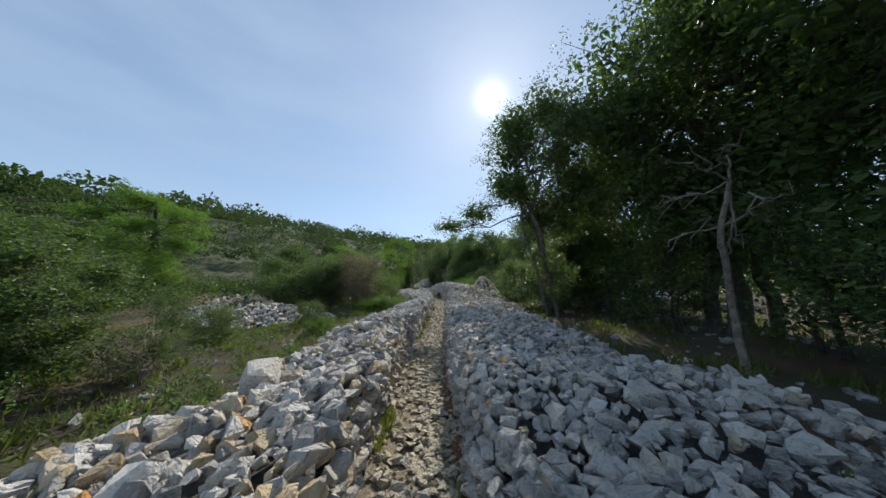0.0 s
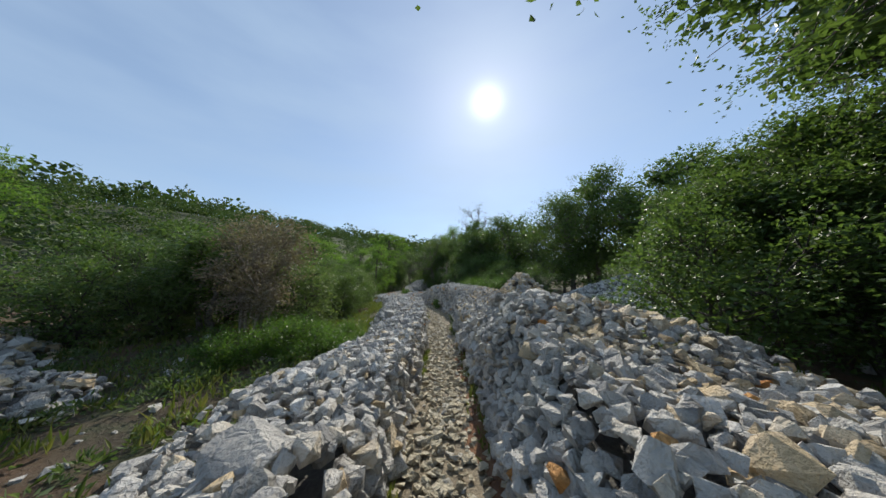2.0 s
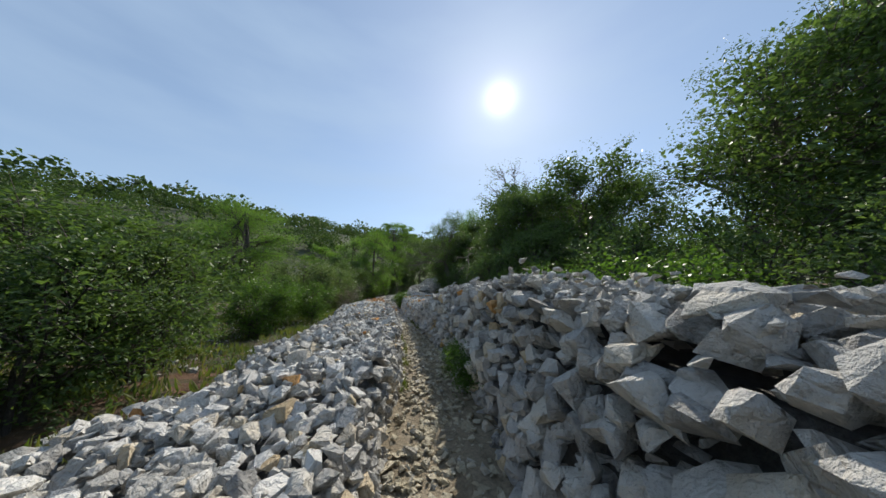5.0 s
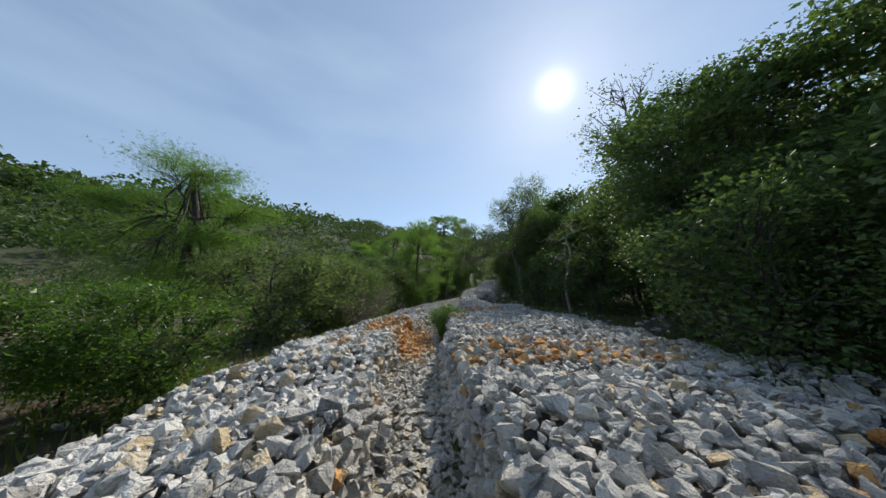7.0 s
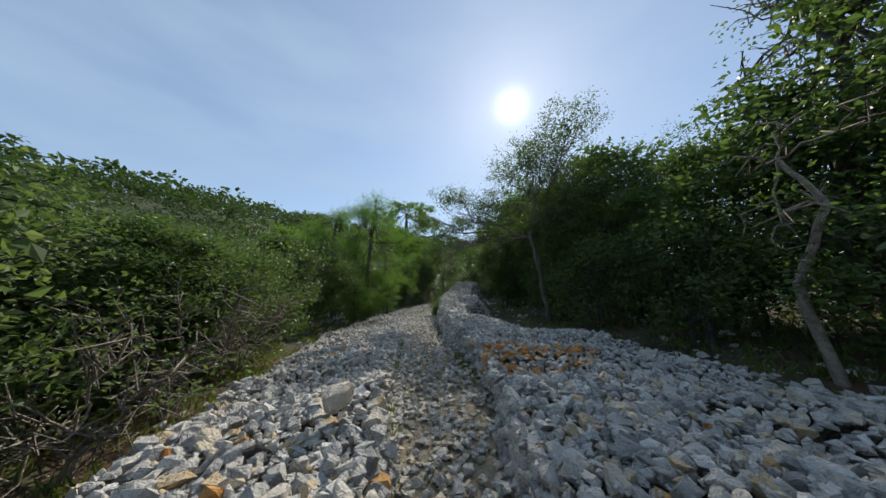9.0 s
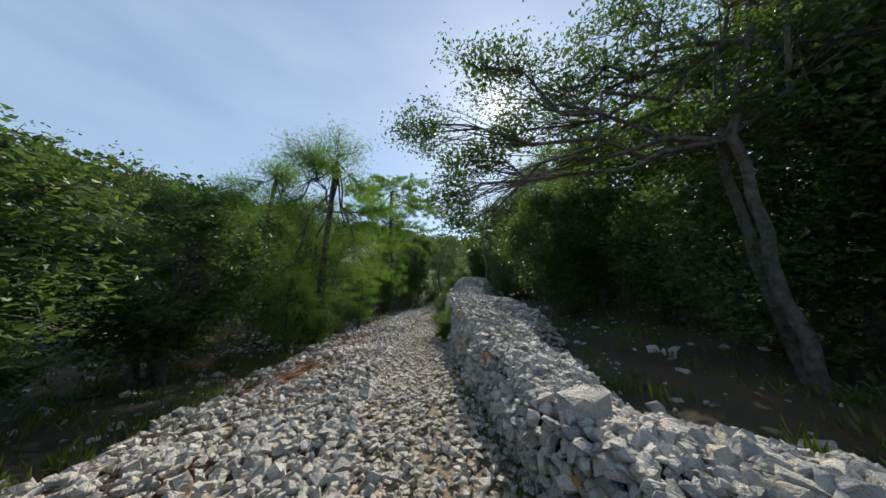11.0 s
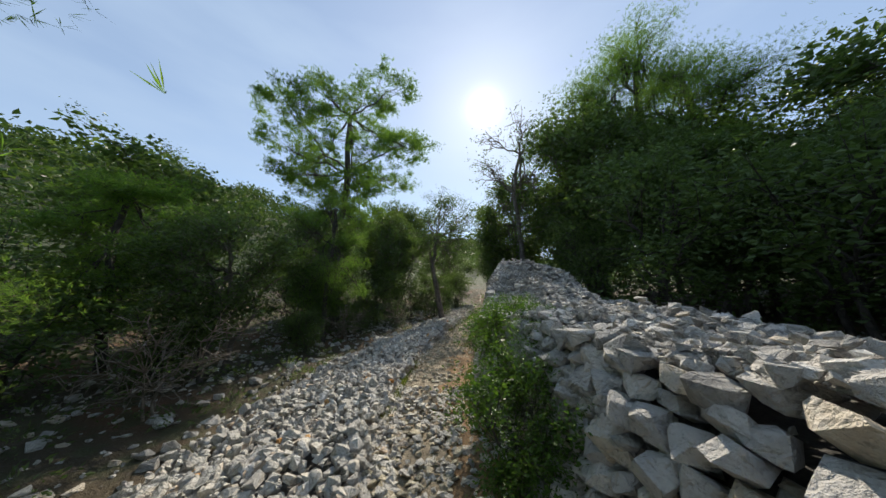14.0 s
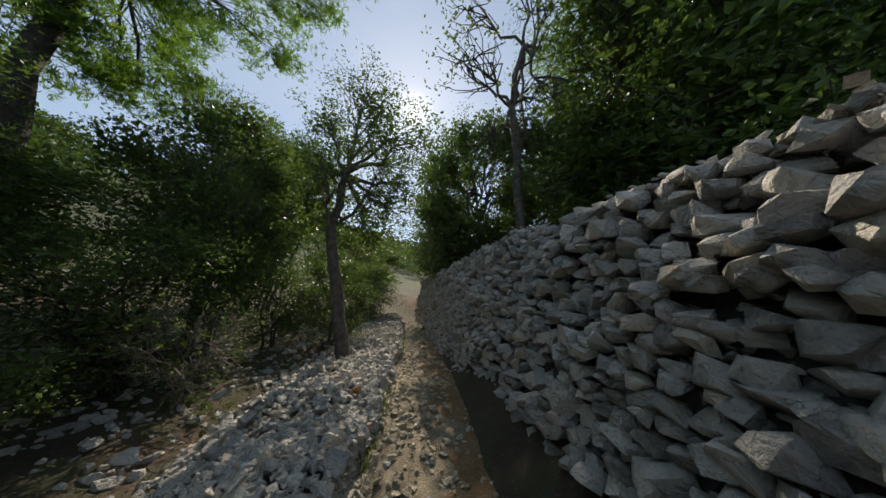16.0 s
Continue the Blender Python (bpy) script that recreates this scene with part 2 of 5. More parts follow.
# ---- mesh helpers ----
def fast_mesh(name, verts, faces, material, flat=True):
    """A mesh from an (n, 3) array and an (m, k) array of corners."""
    verts, faces = np.asarray(verts, np.float32), np.asarray(faces, np.int32)
    me = bpy.data.meshes.new(name)
    me.vertices.add(len(verts))
    me.vertices.foreach_set("co", verts.ravel())
    me.loops.add(faces.size)
    me.loops.foreach_set("vertex_index", faces.ravel())
    me.polygons.add(len(faces))
    me.polygons.foreach_set("loop_start", np.arange(0, faces.size, faces.shape[1], dtype=np.int32))
    me.materials.append(material)
    me.update(calc_edges=True)
    if flat:
        me.shade_flat()
    return me


def child(name, me, parent, label="", kind=""):
    ob = new(name, me)
    ob.parent = parent
    return tagged(ob, label=label, kind=kind)


class Soup:
    """Collects triangles or quads of many pieces for one mesh."""

    def __init__(self):
        self.v, self.f, self.n = [], [], 0

    def add(self, v, f):
        self.v.append(np.asarray(v, float)); self.f.append(np.asarray(f, int) + self.n); self.n += len(v)

    def mesh(self, name, material, flat=True):
        return fast_mesh(name, np.concatenate(self.v), np.concatenate(self.f), material, flat)


def tube(soup, pts, radii, sides=6):
    """A tapering tube along points, as quads."""
    pts = np.asarray(pts, float)
    n = len(pts)
    d = np.gradient(pts, axis=0)
    d /= np.linalg.norm(d, axis=1, keepdims=True) + 1e-9
    ref = np.array((0.31, 0.17, 0.93)) if abs(d[0, 2]) < 0.8 else np.array((0.93, 0.3, 0.1))
    a = np.cross(d, ref); a /= np.linalg.norm(a, axis=1, keepdims=True) + 1e-9
    b = np.cross(d, a)
    ang = np.arange(sides) * 2 * np.pi / sides
    ring = np.cos(ang)[None, :, None] * a[:, None] + np.sin(ang)[None, :, None] * b[:, None]
    v = (pts[:, None] + ring * np.asarray(radii, float)[:, None, None]).reshape(-1, 3)
    i, j = np.meshgrid(np.arange(n - 1), np.arange(sides), indexing="ij")
    k = (j + 1) % sides
    f = np.stack((i * sides + j, i * sides + k, (i + 1) * sides + k, (i + 1) * sides + j), -1).reshape(-1, 4)
    soup.add(v, f)


def bent(rng, a, b, wob, n=6, sag=0.0):
    a, b = np.asarray(a, float), np.asarray(b, float)
    t = np.linspace(0, 1, n)[:, None]
    off = rng.normal(0, wob, (n, 3)) * np.sin(np.pi * t)
    p = a + (b - a) * t + off
    p[:, 2] += sag * np.sin(np.pi * t[:, 0])
    return p


def leaf_quads(rng, at, length, width, flat=0.5, along=None):
    """A folded, pointed leaf at each place."""
    n = len(at)
    d = rng.normal(size=(n, 3)) if along is None else along + rng.normal(0, 0.5, (n, 3))
    d[:, 2] *= flat
    d /= np.linalg.norm(d, axis=1, keepdims=True) + 1e-9
    s = np.cross(d, rng.normal(size=(n, 3))); s /= np.linalg.norm(s, axis=1, keepdims=True) + 1e-9
    u = np.cross(d, s)
    L = (length * rng.uniform(0.6, 1.3, n))[:, None]
    W = (width * rng.uniform(0.7, 1.3, n))[:, None]
    mid = at + d * L * 0.45
    v = np.stack((at, mid + s * W * 0.5 + u * W * 0.25, at + d * L, mid - s * W * 0.5 + u * W * 0.25), 1).reshape(-1, 3)
    f = np.arange(4 * n).reshape(-1, 4)
    return v, f


# ---- the plan: the line of the path, distances along it, sides of it ----
TRACK = ((0.1, -8.0), (0.05, -4.0), (0.0, 0.0), (-0.15, 2.83), (-0.17, 5.45), (-0.14, 7.86), (-0.15, 10.25), (-0.25, 12.66), (-0.57, 15.44),
         (-1.34, 18.55), (-2.06, 20.48), (-2.72, 22.76), (-3.26, 25.2), (-3.71, 28.07), (-4.15, 31.14), (-4.28, 33.6), (-4.5, 36.0),
         (-4.6, 37.5), (-4.45, 39.0), (-4.1, 40.6), (-3.5, 42.8), (-2.75, 45.5), (-2.1, 48.5), (-2.2, 52.0))


def spline(points, step=0.05):
    p = np.array(points, float)
    p = np.vstack((2 * p[0] - p[1], p, 2 * p[-1] - p[-2]))
    res = []
    for i in range(1, len(p) - 2):
        t = np.linspace(0, 1, 60, endpoint=False)[:, None]
        a, b, c, d = p[i - 1], p[i], p[i + 1], p[i + 2]
        res.append(0.5 * (2 * b + (c - a) * t + (2 * a - 5 * b + 4 * c - d) * t ** 2 + (3 * b - a - 3 * c + d) * t ** 3))
    q = np.vstack(res)
    s = np.concatenate(((0,), np.cumsum(np.linalg.norm(np.diff(q, axis=0), axis=1))))
    g = np.arange(0, s[-1], step)
    return g, np.stack((np.interp(g, s, q[:, 0]), np.interp(g, s, q[:, 1])), 1)


S_GRID, LINE = spline(TRACK)
S_GRID = S_GRID - S_GRID[np.argmin(np.abs(LINE[:, 1]))]          # s = 0 at y = 0
TANGENT = np.gradient(LINE, axis=0)
TANGENT /= np.linalg.norm(TANGENT, axis=1, keepdims=True)
NORMAL = np.stack((TANGENT[:, 1], -TANGENT[:, 0]), 1)              # to the right


def place(s, u):
    s, u = np.asarray(s, float), np.asarray(u, float)
    x = np.interp(s, S_GRID, LINE[:, 0]) + u * np.interp(s, S_GRID, NORMAL[:, 0])
    y = np.interp(s, S_GRID, LINE[:, 1]) + u * np.interp(s, S_GRID, NORMAL[:, 1])
    return np.stack((x, y), -1)


def locate(x, y):
    """s and u of places in the plan."""
    pts = np.stack((np.ravel(x), np.ravel(y)), 1)
    coarse = LINE[::5]
    s, u = np.empty(len(pts)), np.empty(len(pts))
    for i in range(0, len(pts), 20000):
        c = pts[i:i + 20000]
        k = np.argmin(((c[:, None] - coarse[None]) ** 2).sum(-1), 1) * 5
        s[i:i + 20000] = S_GRID[k]
        u[i:i + 20000] = ((c - LINE[k]) * NORMAL[k]).sum(1)
    return s.reshape(np.shape(x)), u.reshape(np.shape(x))


def table(*pairs):
    xs, ys = [p[0] for p in pairs], [p[1] for p in pairs]
    return lambda s: np.interp(s, xs, ys)


# left side: edge of the path, height of the face, width of the top, height at its outer edge
L_EDGE = table((-8, 0.3), (1.2, 0.3), (5.4, 0.24), (8, 0.22), (10.5, 0.25), (12, 0.27), (14, 0.26), (17, 0.25), (20, 0.3), (22.6, 0.3), (23.6, 0.14), (24.4, 0.06), (25.5, 0.12), (28, 0.25), (30, 0.4), (35, 0.35), (37.5, 0.12), (39.4, 0.06), (44.8, 0.08), (52, 0.3))
L_HIGH = table((-8, 0.36), (6, 0.36), (8, 0.32), (14, 0.36), (20, 0.36), (23, 0.3), (26, 0.15), (28, 0.04), (35, 0.04), (37.5, 0.12), (42, 0.15), (52, 0.15))
L_WIDE = table((-8, 1.0), (6.5, 0.9), (8.2, 0.7), (9.8, 0.7), (11, 0.95), (14, 1.15), (20, 1.2), (24, 1.2), (28, 1.7), (34, 1.8), (37, 1.4), (40, 1.1), (52, 1.2))
L_OUT = table((-8, 0.2), (8, 0.22), (14, 0.3), (22, 0.2), (26, 0.0), (30, -0.15), (36, -0.15), (40, -0.05), (52, 0.0))
L_GROUND = table((-8, -0.15), (8, -0.2), (14, 0.0), (20, -0.1), (26, -0.3), (32, -0.35), (40, -0.3), (52, -0.2))
R_EDGE = table((-8, 0.2), (1.2, 0.18), (5.4, 0.26), (8, 0.32), (10.5, 0.3), (11.4, 0.44), (12, 0.48), (14, 0.4), (17, 0.26), (19, 0.2), (20.6, 0.24), (21.75, 0.38), (22.6, 0.36), (24.3, 0.6), (25.6, 0.85), (27, 0.8), (28.5, 0.62), (30.3, 0.6), (31, 0.66), (32.4, 0.62), (34, 0.64), (36, 0.68), (37.8, 0.7), (38.9, 0.88), (40.5, 1.0), (42.5, 0.95), (46, 0.5), (52, 0.4))
R_HIGH = table((-8, 0.34), (2, 0.36), (4.5, 0.42), (6.2, 0.5), (7.0, 0.72), (7.75, 0.73), (8.15, 0.45), (10.5, 0.48), (11.6, 0.58), (12.4, 0.78), (14, 0.84), (16.5, 0.8), (18.5, 0.4), (20, 0.36), (22, 0.4), (24, 0.22), (27, 0.3), (29.5, 0.45), (31, 0.62), (32.3, 0.74), (33.3, 0.78), (35, 0.8), (37.9, 0.8), (38.3, 0.92), (38.7, 1.02), (39.0, 1.12), (39.4, 1.26), (39.9, 1.4), (40.4, 1.47), (41, 1.5), (43, 1.62), (47, 1.5), (52, 1.4))
R_WIDE = table((-8, 1.1), (5, 1.2), (7.7, 1.1), (8.4, 1.9), (11.5, 1.9), (13, 1.4), (16, 1.4), (19, 2.6), (23, 3.0), (26, 2.2), (29, 0.6), (30.6, 0.75), (31.8, 1.4), (36, 1.5), (42, 1.2), (52, 1.2))
R_OUT = table((-8, 0.28), (5, 0.42), (7.0, 0.6), (7.75, 0.6), (8.2, 0.4), (11, 0.45), (14, 0.75), (19, 0.3), (24, 0.2), (29, 0.35), (32.3, 0.66), (33.3, 0.7), (36, 0.74), (38.2, 0.84), (39.2, 1.12), (40, 1.34), (41, 1.44), (43, 1.55), (52, 1.4))
R_GROUND = table((-8, 0.0), (10, 0.1), (16, 0.2), (22, 0.05), (30, 0.1), (36, 0.35), (52, 0.5))


def hill(x, y):
    d = -x * 0.82 + y * 0.57
    t = np.clip((d - 26) / 66, 0, 1)
    back = np.clip((d - 92) / 300, 0, 1)
    rough = np.sin(x * 0.045 + 1.0) * np.cos(y * 0.04) * 1.2 + np.sin(x * 0.021 - y * 0.03) * 1.5
    return (t * t * (3 - 2 * t)) * (17.2 + rough) - back * 30


def ground_height(x, y):
    s, u = locate(x, y)
    bumps = 0.07 * np.sin(x * 1.9 + 0.7 * y) * np.cos(y * 1.4 - 0.3 * x) + 0.04 * np.sin(x * 4.1) * np.sin(y * 3.7 + x)
    away = np.where(u < 0, L_GROUND(s), R_GROUND(s)) + bumps
    away = away + np.clip((u - 2.4) * 0.11, 0, 3.0) * np.clip((s - 13) / 9, 0, 1)
    k = np.clip((np.abs(u) - 0.5) / 0.8, 0, 1)
    z = -0.12 * (1 - k) + away * k
    return np.where(np.abs(u) < 0.5, -0.12, z) + hill(x, y)


def make_ground():
    def axis(a, b, step, far):
        core = np.arange(a, b, step)
        grow = step * 1.22 ** np.arange(1, 60)
        tail = np.cumsum(grow); tail = tail[tail < far]
        return np.concatenate((a - tail[::-1], core, core[-1] + tail))
    xs, ys = axis(-14, 11, 0.3, 1500), axis(-6, 54, 0.3, 1500)
    x, y = np.meshgrid(xs, ys)
    v = np.stack((x, y, ground_height(x, y)), -1).reshape(-1, 3)
    i, j = np.meshgrid(np.arange(len(ys) - 1), np.arange(len(xs) - 1), indexing="ij")
    k = i * len(xs) + j
    f = np.stack((k, k + 1, k + 1 + len(xs), k + len(xs)), -1).reshape(-1, 4)
    g = new("ground", fast_mesh("ground", v, f, EARTH, flat=False))
    tagged(g, "dry stony earth with red soil and sparse grass", "ground", kind="structure")


make_ground()


def floor_z(x, y):
    return float(ground_height(np.array([x]), np.array([y]))[0])


def path_strip():
    s = np.arange(-7, 51, 0.15)
    cross = np.linspace(-1, 1, 9)
    u = np.where(cross[None] < 0, L_EDGE(s)[:, None], R_EDGE(s)[:, None]) * cross[None] * 1.35
    z = 0.015 * np.sin(s * 2.1)[:, None] + 0.02 * np.abs(cross[None]) ** 2 - 0.02
    p = place(s[:, None] + 0 * u, u)
    v = np.concatenate((p, np.broadcast_to(z, u.shape)[..., None]), -1).reshape(-1, 3)
    i, j = np.meshgrid(np.arange(len(s) - 1), np.arange(8), indexing="ij")
    k = i * 9 + j
    f = np.stack((k, k + 1, k + 10, k + 9), -1).reshape(-1, 4)
    ob = new("footpath", fast_mesh("footpath", v, f, PATHSOIL, flat=False))
    return tagged(ob, "narrow footpath of pale broken limestone gravel between stone banks", "path", kind="structure")


PATHWAY = path_strip()


def soil_strip(s0, s1, a, c, material, label):
    """Bare soil along one edge of the path, from a to c of the half width (negative: left)."""
    s = np.arange(s0, s1, 0.12)
    k = np.linspace(0, 1, 5)
    half = np.where(a + c < 0, L_EDGE(s), R_EDGE(s))
    ragged = 0.12 * np.sin(s * 5.1) + 0.1 * np.sin(s * 11.3 + 1)
    q = (a + ragged[:, None] * (1 - k)) * (1 - k) + c * k
    u = half[:, None] * q
    z = 0.015 * np.sin(s * 2.1)[:, None] + 0.02 * q ** 2 - 0.02 + 0.012 * np.sin(np.pi * k)[None] + 0.004
    v = np.concatenate((place(s[:, None] + 0 * u, u), z[..., None]), -1).reshape(-1, 3)
    i, j = np.meshgrid(np.arange(len(s) - 1), np.arange(4), indexing="ij")
    m = i * 5 + j
    f = np.stack((m, m + 1, m + 6, m + 5), -1).reshape(-1, 4)
    if a + c < 0:
        f = f[:, ::-1]
    child("soil_verge", fast_mesh("soil_verge", v, f, material, flat=False), PATHWAY, label)


soil_strip(0.5, 9.5, 0.62, 1.12, REDSOIL, "bare red-brown soil at the path's edge")
soil_strip(36.2, 47, 0.5, 1.1, OCHRESOIL, "bare ochre soil at the foot of the wall")
soil_strip(11.0, 14.5, 0.2, 0.7, PATHSOIL, "trodden pale soil")


# ---- stones ----
def stone_shapes(seed, count, points, squash):
    rng = np.random.default_rng(seed)
    shapes = []
    for _ in range(count):
        bm = bmesh.new()
        for _ in range(points):
            d = rng.normal(size=3); d /= np.linalg.norm(d)
            d = np.sign(d) * np.abs(d) ** 0.72
            bm.verts.new(d * np.array((1.0, rng.uniform(0.72, 0.95), squash)) * rng.uniform(0.42, 0.56))
        bmesh.ops.convex_hull(bm, input=bm.verts)
        bmesh.ops.delete(bm, geom=[v for v in bm.verts if not v.link_faces], context="VERTS")
        bmesh.ops.triangulate(bm, faces=bm.faces)
        bm.verts.index_update()
        shapes.append((np.array([v.co[:] for v in bm.verts]), np.array([[v.index for v in f.verts] for f in bm.faces])))
        bm.free()
    return shapes


SHAPES = stone_shapes(3, 26, 12, 0.76)
SLABS = stone_shapes(6, 22, 14, 0.64)
CHIPS = stone_shapes(4, 14, 8, 0.5)


def turns(rng, n, tilt):
    """n turns: any way round, leaning by about tilt radians."""
    a, t, p = rng.uniform(0, 2 * np.pi, n), rng.normal(0, tilt, n), rng.uniform(0, 2 * np.pi, n)
    ca, sa, ct, st = np.cos(a), np.sin(a), np.cos(t), np.sin(t)
    z = np.zeros(n); o = np.ones(n)
    ra = np.stack((ca, -sa, z, sa, ca, z, z, z, o), 1).reshape(-1, 3, 3)
    rt = np.stack((o, z, z, z, ct, -st, z, st, ct), 1).reshape(-1, 3, 3)
    rp = np.stack((np.cos(p), -np.sin(p), z, np.sin(p), np.cos(p), z, z, z, o), 1).reshape(-1, 3, 3)
    return rp @ rt @ ra


def joined_stones(rng, name, at, size, rot, shapes, material):
    pick = rng.integers(0, len(shapes), len(at))
    soup = Soup()
    for k, (v, f) in enumerate(shapes):
        idx = np.nonzero(pick == k)[0]
        if not len(idx):
            continue
        w = np.einsum("nij,vj->nvi", rot[idx], v) * size[idx, None, None] + at[idx, None]
        ff = f[None] + (np.arange(len(idx)) * len(v))[:, None, None]
        soup.add(w.reshape(-1, 3), ff.reshape(-1, 3))
    return soup.mesh(name, material)


SHAPE_MESH = {}


def single_stones(rng, name, at, size, rot, shapes, material, parent):
    for p, k, r in zip(at, size, rot):
        i = int(rng.integers(0, len(shapes)))
        key = (id(shapes), i, material.name)
        if key not in SHAPE_MESH:
            SHAPE_MESH[key] = fast_mesh(name, *shapes[i], material)
        ob = new(name, SHAPE_MESH[key])
        ob.parent = parent
        ob.matrix_local = Matrix.LocRotScale(Vector(p), Matrix(r.tolist()).to_quaternion(), (k, k, k))


def wall_profile(side, s):
    """Points across one bank at s: u outwards and z, from the foot of the face to the outer foot."""
    if side < 0:
        e, h, w, o, g = L_EDGE(s), L_HIGH(s), L_WIDE(s), L_OUT(s), L_GROUND(s)
    else:
        e, h, w, o, g = R_EDGE(s), R_HIGH(s), R_WIDE(s), R_OUT(s), R_GROUND(s)
    lean = 0.16 if side < 0 else 0.15
    top = e + 0.02 + h * lean
    return [(e, 0 * h - 0.05), (e + h * lean * 0.45, h * 0.5), (top, h), (top + w * 0.45, (h + o) * 0.5 + 0.03), (e + w, o), (e + w + np.maximum(0.15, (o - g) * 0.9), g - 0.05)]


def lump(s, q, seed):
    return 0.05 * np.sin(s * 2.3 + seed) * np.sin(q * 3.1 + s * 0.7) + 0.035 * np.sin(s * 5.3 + q * 2.0 + seed * 2)


def bank(side, s0, s1, label, cell, ochre=(), mat=None, core=None, slabs=False, pale=(), white=(), largest=0.125):
    rng = np.random.default_rng(int(s0 * 10) + 1000 + (50 if side > 0 else 20))
    s = np.arange(s0, s1 + 0.001, 0.25)
    prof = wall_profile(side, s)
    U = np.stack([p[0] + 0 * s for p in prof], 1)
    Z = np.stack([p[1] + 0 * s for p in prof], 1)
    n = U.shape[1]
    inset = 0.05
    xy = place(s[:, None] + 0 * U, side * (U + inset * np.array((1.1, 1.3, 1.2, 0, 0, -0.5))[None]))
    v = np.concatenate((xy, (Z - inset * np.array((0, 0.8, 3.2, 3.6, 3.2, 2.4))[None])[..., None]), -1)
    # thick body: the outer skin and a flat base under it
    base = v.copy(); base[..., 2] = np.minimum(-0.4, Z.min() - 0.2)
    grid = np.concatenate((v, base[:, ::-1]), 1)
    m = grid.shape[1]
    i, j = np.meshgrid(np.arange(len(s) - 1), np.arange(m), indexing="ij")
    k, k2 = i * m + j, i * m + (j + 1) % m
    f = np.stack((k, k + m, k2 + m, k2), -1).reshape(-1, 4)
    if side < 0:
        f = f[:, ::-1]
    wall = new("dry_stone_wall", fast_mesh("dry_stone_wall", grid.reshape(-1, 3), f, core or CORE))
    tagged(wall, label, "stone wall", group="dry stone banks along the path")
    # stones over the skin
    seg = np.percentile(np.hypot(np.diff(U, axis=1), np.diff(Z, axis=1)), 85, axis=0)
    P, B = [], []
    for a in range(n - 1):
        rows = max(1, int(math.ceil(seg[a] / cell * (1.35 if a < 3 else 1.0))))
        if a == 4:
            rows = max(1, rows // 2)
        cols, jitter = int((s1 - s0) / cell), 0.45
        if a < 2 and largest > 0.15:
            rows, cols, jitter = max(1, round(seg[a] / cell * 0.92)), int((s1 - s0) / cell / 1.3), 0.36
        if a < 2 and slabs:
            rows, cols, jitter = max(1, round(seg[a] / cell * 0.95)), int((s1 - s0) / cell / 1.6), 0.34
        gs, gq = np.meshgrid((np.arange(cols) + 0.5) / cols * (s1 - s0) + s0, (np.arange(rows) + 0.5) / rows, indexing="ij")
        gs = gs + rng.uniform(-jitter, jitter, gs.shape) * (s1 - s0) / cols
        gq = np.clip(gq + rng.uniform(-jitter, jitter, gq.shape) / rows, 0, 1)
        gs, gq = gs.ravel(), gq.ravel()
        pr = wall_profile(side, gs)
        u = pr[a][0] * (1 - gq) + pr[a + 1][0] * gq
        z = pr[a][1] * (1 - gq) + pr[a + 1][1] * gq
        q = a + gq
        if a >= 2:
            z = z + lump(gs, u, side * 3.0)
        else:
            u = u + 0.5 * lump(gs, z * 4, side * 3.0) + rng.normal(0, 0.013, len(u))
        P.append(np.concatenate((place(gs, side * u), z[:, None]), 1))
        B.append(np.stack((gs, u, np.full(len(gs), a)), 1))
    P, B = np.concatenate(P), np.concatenate(B)
    if core is REDSOIL:
        bare = (B[:, 0] > 30.5) & (B[:, 0] < 36) & (B[:, 1] > 0.95 + 0.25 * np.sin(B[:, 0] * 2.2))
        keep = ~bare | (rng.random(len(P)) < 0.42)
        P, B = P[keep], B[keep]
    big = rng.random(len(P))
    size = cell * np.where(big > 0.965, rng.uniform(1.8, 2.5, len(P)), np.where(big > 0.68, rng.uniform(1.25, 1.75, len(P)), rng.uniform(0.7, 1.25, len(P))))
    face = B[:, 2] < 2
    size = np.where(face, np.clip(size * (1.4 if largest > 0.15 else 1.15), 1.25 * cell, largest), np.where(B[:, 2] == 2, np.minimum(size, 0.135), size))
    rot = np.where(face[:, None, None], turns(rng, len(P), 0.8), turns(rng, len(P), 0.75))
    if slabs:
        rot = np.where(face[:, None, None], turns(rng, len(P), 0.3), turns(rng, len(P), 0.4))
        size = np.where(face, np.clip(size * 1.5, 1.55 * cell, 2.6 * cell), np.minimum(size, 1.9 * cell))
    P[:, 2] += rng.uniform(-0.25, 0.22, len(P)) * cell
    # small pieces that fill the gaps between the larger ones
    spare = np.nonzero((B[:, 2] >= 2) & (B[:, 1] < B[:, 1].min() + 1.9))[0]
    fill_at = P[spare] + rng.normal(0, 1, (len(spare), 3)) * (0.5 * cell, 0.5 * cell, 0.12 * cell)
    if slabs or largest > 0.15:
        wedge = np.repeat(np.nonzero(B[:, 2] < 3)[0], 3)
        inward = place(B[wedge, 0], side * (B[wedge, 1] + 0.045)) - P[wedge, :2]
        at = P[wedge] + rng.normal(0, 1, (len(wedge), 3)) * (0.7 * cell, 0.7 * cell, 0.5 * cell)
        at[:, :2] = P[wedge, :2] + inward + (TANGENT[np.searchsorted(S_GRID, B[wedge, 0])] * rng.normal(0, 0.9 * cell, (len(wedge), 1)))
        child("wedges", joined_stones(rng, "wedges", at, cell * rng.uniform(0.65, 1.15, len(wedge)), turns(rng, len(wedge), 0.5), CHIPS, mat or STONE), wall, kind="stuff")
    fill = joined_stones(rng, "chippings", fill_at, cell * rng.uniform(0.45, 0.95, len(spare)), turns(rng, len(spare), 0.7), CHIPS, mat or STONE)
